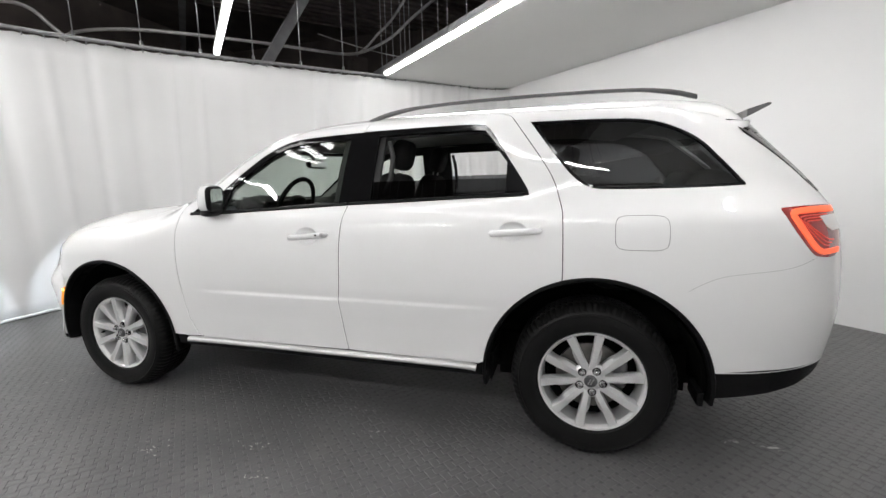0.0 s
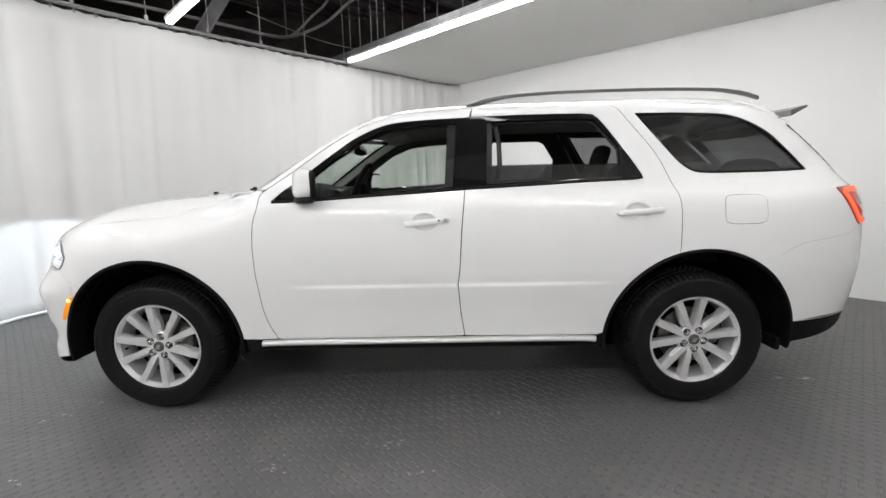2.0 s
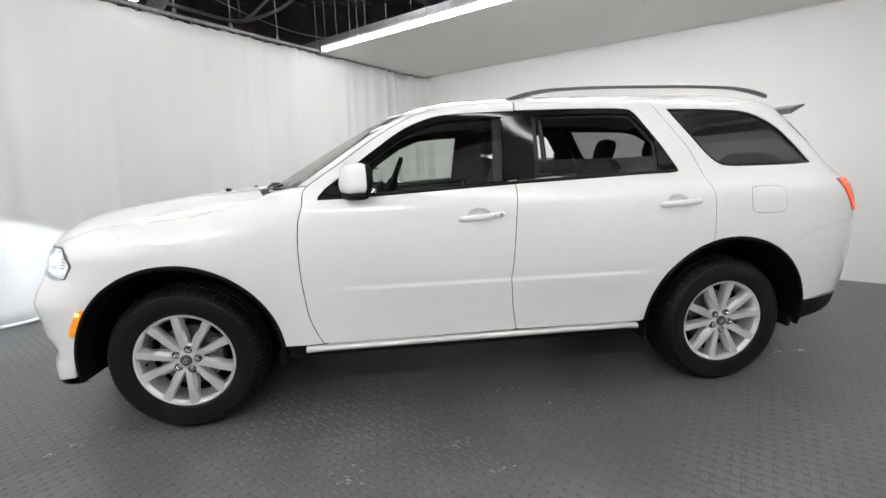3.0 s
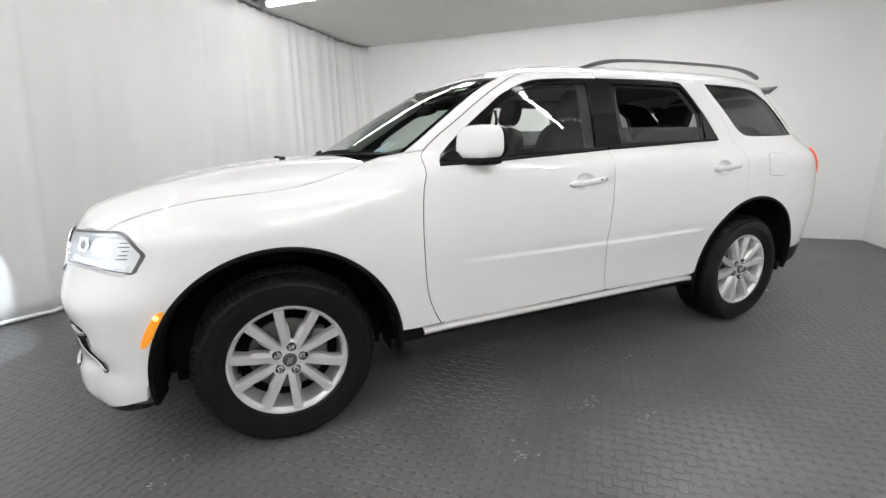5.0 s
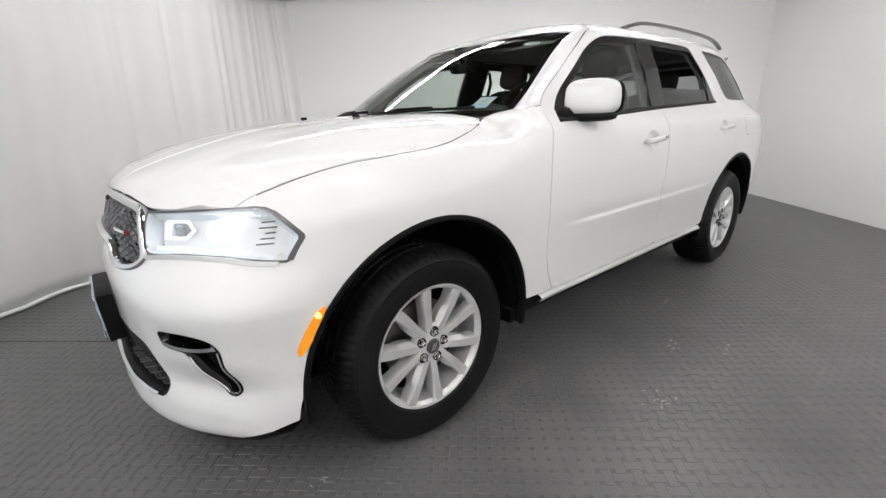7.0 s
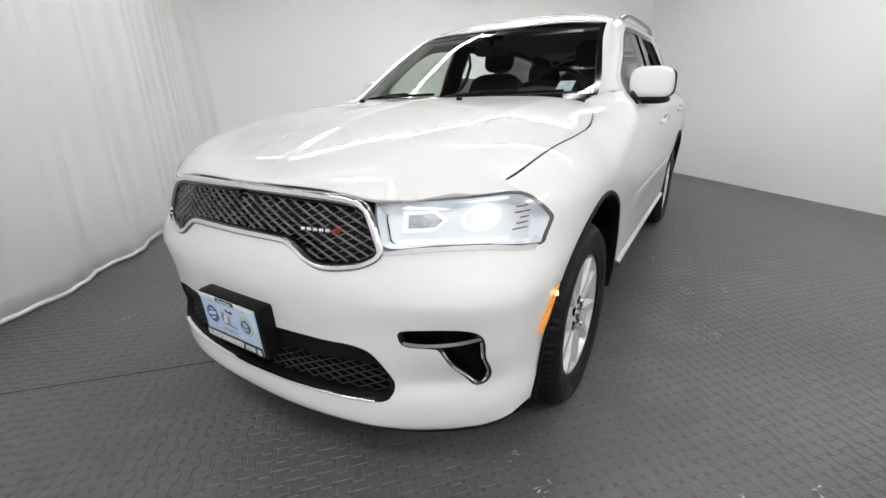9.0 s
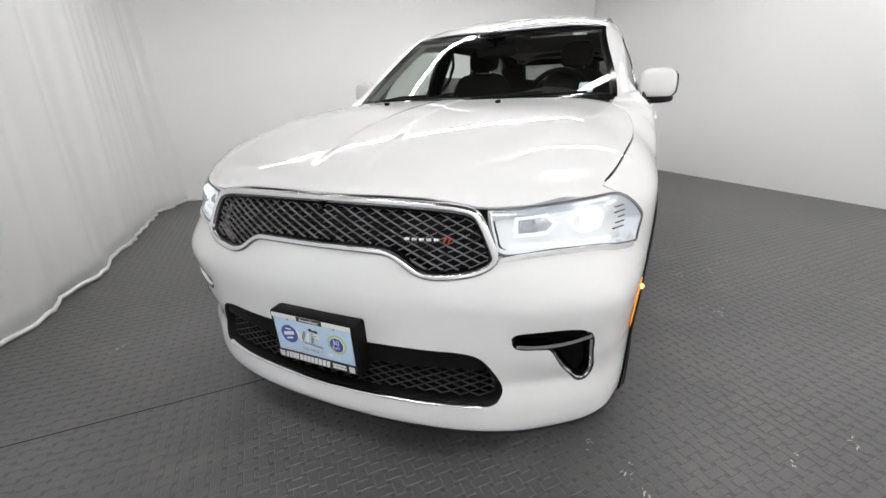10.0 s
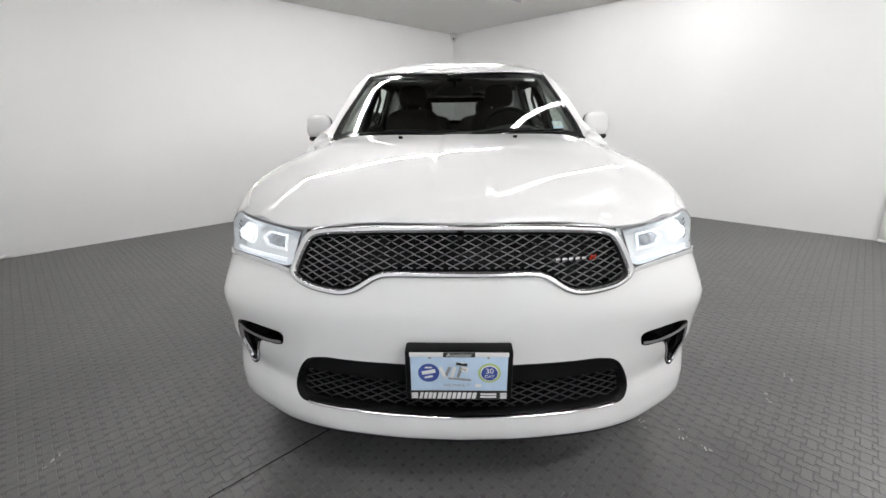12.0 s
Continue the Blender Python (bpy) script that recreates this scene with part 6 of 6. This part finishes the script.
hl = hl[:-1] + [(x, -y) for x, y in hl[::-1]][:-1]
panel("headliner", hl, lambda x, y: Vector((x, y, roof_z(min(max(x, -.15), 2.0)) - .055 - .07 * (y / .66) ** 4 - .05 * smooth(1.3, 1.9, x) - .10 * smooth(-.1, -.5, x))), HEADLINER, CAR, "grey cloth headliner", step=.10, skirt=0, flip=True)
panel("tailgate_lining", dense([(-.6, .56), (.6, .56), (.6, 1.29), (-.6, 1.29)], .04), deeper(on_back, -.03), CABIN, CAR, "dark tailgate lining", step=.08, skirt=0, flip=True)
bm = bmesh.new()
add_box(bm, (.5, 0, .50), (3.0, .98, .05))
for k in (-1, 1):
    add_box(bm, (.03, k * .635, .50), (1.86, .28, .05))
part("cabin_floor", bm, CABIN, CAR, "dark carpeted floor")
box("firewall", (-.95, 0, .80), (.05, 1.55, .75), CABIN, CAR, "", bevel=0)
box("engine_bay_cover", (-1.55, 0, .82), (1.0, 1.30, .10), DARK, CAR, "", bevel=.02)

# dashboard
rows = []
for y in np.linspace(-.74, .74, 21):
    hump = .045 * math.exp(-((y + .38) / .17) ** 2)
    rows.append([Vector((-1.05 + .42 * y * y, y, 1.215)), Vector((-.92 + .25 * y * y, y, 1.245)), Vector((-.74 + .1 * y * y, y, 1.250 + hump)), Vector((-.62, y, 1.235 + hump)), Vector((-.575, y, 1.18)), Vector((-.60, y, 1.05)), Vector((-.52, y, .95)), Vector((-.60, y, .78))])
dash = loft("dashboard", rows, CABIN, CAR, "dark dashboard with instrument hood")
box("instrument_panel", (-.565, -.38, 1.20), (.02, .30, .10), GLOSS_BLACK, dash, "black instrument cluster", bevel=.01)
box("centre_screen", (-.565, 0, 1.14), (.02, .24, .16), GLOSS_BLACK, dash, "black centre screen", bevel=.01)
for y in (-.66, .66):
    blob("air_vent", (-.575, y, 1.17), (.03, .10, .07), GLOSS_BLACK, dash, "round air vent", p=3)
box("centre_console", (-.15, 0, .72), (.9, .26, .42), CABIN, CAR, "dark centre console", bevel=.04)


def ring(name, c, r, tube_r, m, mat, parent, label=""):
    n = 36
    pts = [Vector(c) + m @ Vector((0, r * math.cos(2 * math.pi * i / n), r * math.sin(2 * math.pi * i / n))) for i in range(n)]
    return tube(name, pts, tube_r, mat, parent, label, 8, closed=True)


wm = pose(0, 0, 0, 0, 22, 0).to_3x3()
wc = (-.42, -.38, 1.225)
sw = ring("steering_wheel", wc, .185, .016, wm, CLADDING, CAR, "black steering wheel")
blob("wheel_boss", wc, (.07, .17, .13), CLADDING, sw, "steering wheel boss", p=2.8, m=wm)
for dy, dz in ((.11, .01), (-.11, .01), (0, -.11)):
    p = Vector(wc) + wm @ Vector((0, dy, dz))
    blob("wheel_spoke", tuple(p), (.03, .13 if dy else .05, .05 if dy else .13), SATIN if not dy else CLADDING, sw, "", p=3, m=wm)
tube("steering_column", [Vector(wc) + Vector((-.03, 0, 0)), Vector((-.62, -.38, 1.14))], .05, CABIN, sw, "", 12)
rv = blob("rear_view_mirror", (-.49, .01, 1.515), (.05, .25, .068), CLADDING, CAR, "black interior mirror", p=3.5)
mesh_object("mirror_pane", [(-.4635, .01 + y, 1.515 + z) for y, z in ((-.11, -.024), (.11, -.024), (.11, .024), (-.11, .024))], [(0, 1, 2, 3)], MIRROR, rv, "mirror glass")
tube("mirror_stalk", [(-.50, .01, 1.53), (-.53, .01, 1.58), (-.52, .01, 1.60)], .012, CLADDING, rv, "", 8)
blob("sensor_box", (-.50, .01, 1.60), (.12, .12, .05), CLADDING, CAR, "black sensor housing", p=3)
for y in (-.38, .38):
    box("sun_visor", (-.25, y, 1.622), (.17, .42, .018), HEADLINER, CAR, "grey sun visor", m=pose(0, 0, 0, 0, -16, 0), bevel=.008)
blob("overhead_console", (-.18, 0, 1.655), (.26, .20, .05), HEADLINER, CAR, "grey overhead console", p=3)


def seat(x, y, w, z0, back_h, rake, headrests, rest_z, name="front_seat"):
    base = blob(name, (x, y, z0 + .10), (.54, w, .20), FABRIC, CAR, "dark cloth seat", p=4)
    a = radians(rake)
    m = pose(0, 0, 0, 0, rake, 0).to_3x3()
    c = Vector((x + .24, y, z0 + .16)) + m @ Vector((0, 0, back_h / 2))
    blob("backrest", tuple(c), (.15, w * .96, back_h), FABRIC, base, "dark cloth backrest", p=4, m=m)
    for hy in headrests:
        top = Vector((x + .24, y + hy, z0 + .16)) + m @ Vector((0, 0, back_h + rest_z))
        blob("headrest", tuple(top), (.10, .25, .19), FABRIC, base, "dark cloth headrest", p=3.4, m=m)
        for dy in (-.06, .06):
            tube("headrest_post", [top + m @ Vector((0, dy, -.05)), top + m @ Vector((0, dy, -.20))], .006, SATIN, base, "", 6)
    return base


for y in (-.38, .38):
    seat(-.05, y, .52, .66, .62, 16, (0,), .115)
seat(.98, -.33, .62, .68, .56, 16, (-.02,), .07, "second_row_seat")
seat(.98, .36, .60, .68, .56, 16, (.02,), .07, "second_row_seat")
seat(1.78, -.31, .54, .74, .50, 14, (), .0, "third_row_seat")
seat(1.78, .31, .54, .74, .50, 14, (), .0, "third_row_seat")
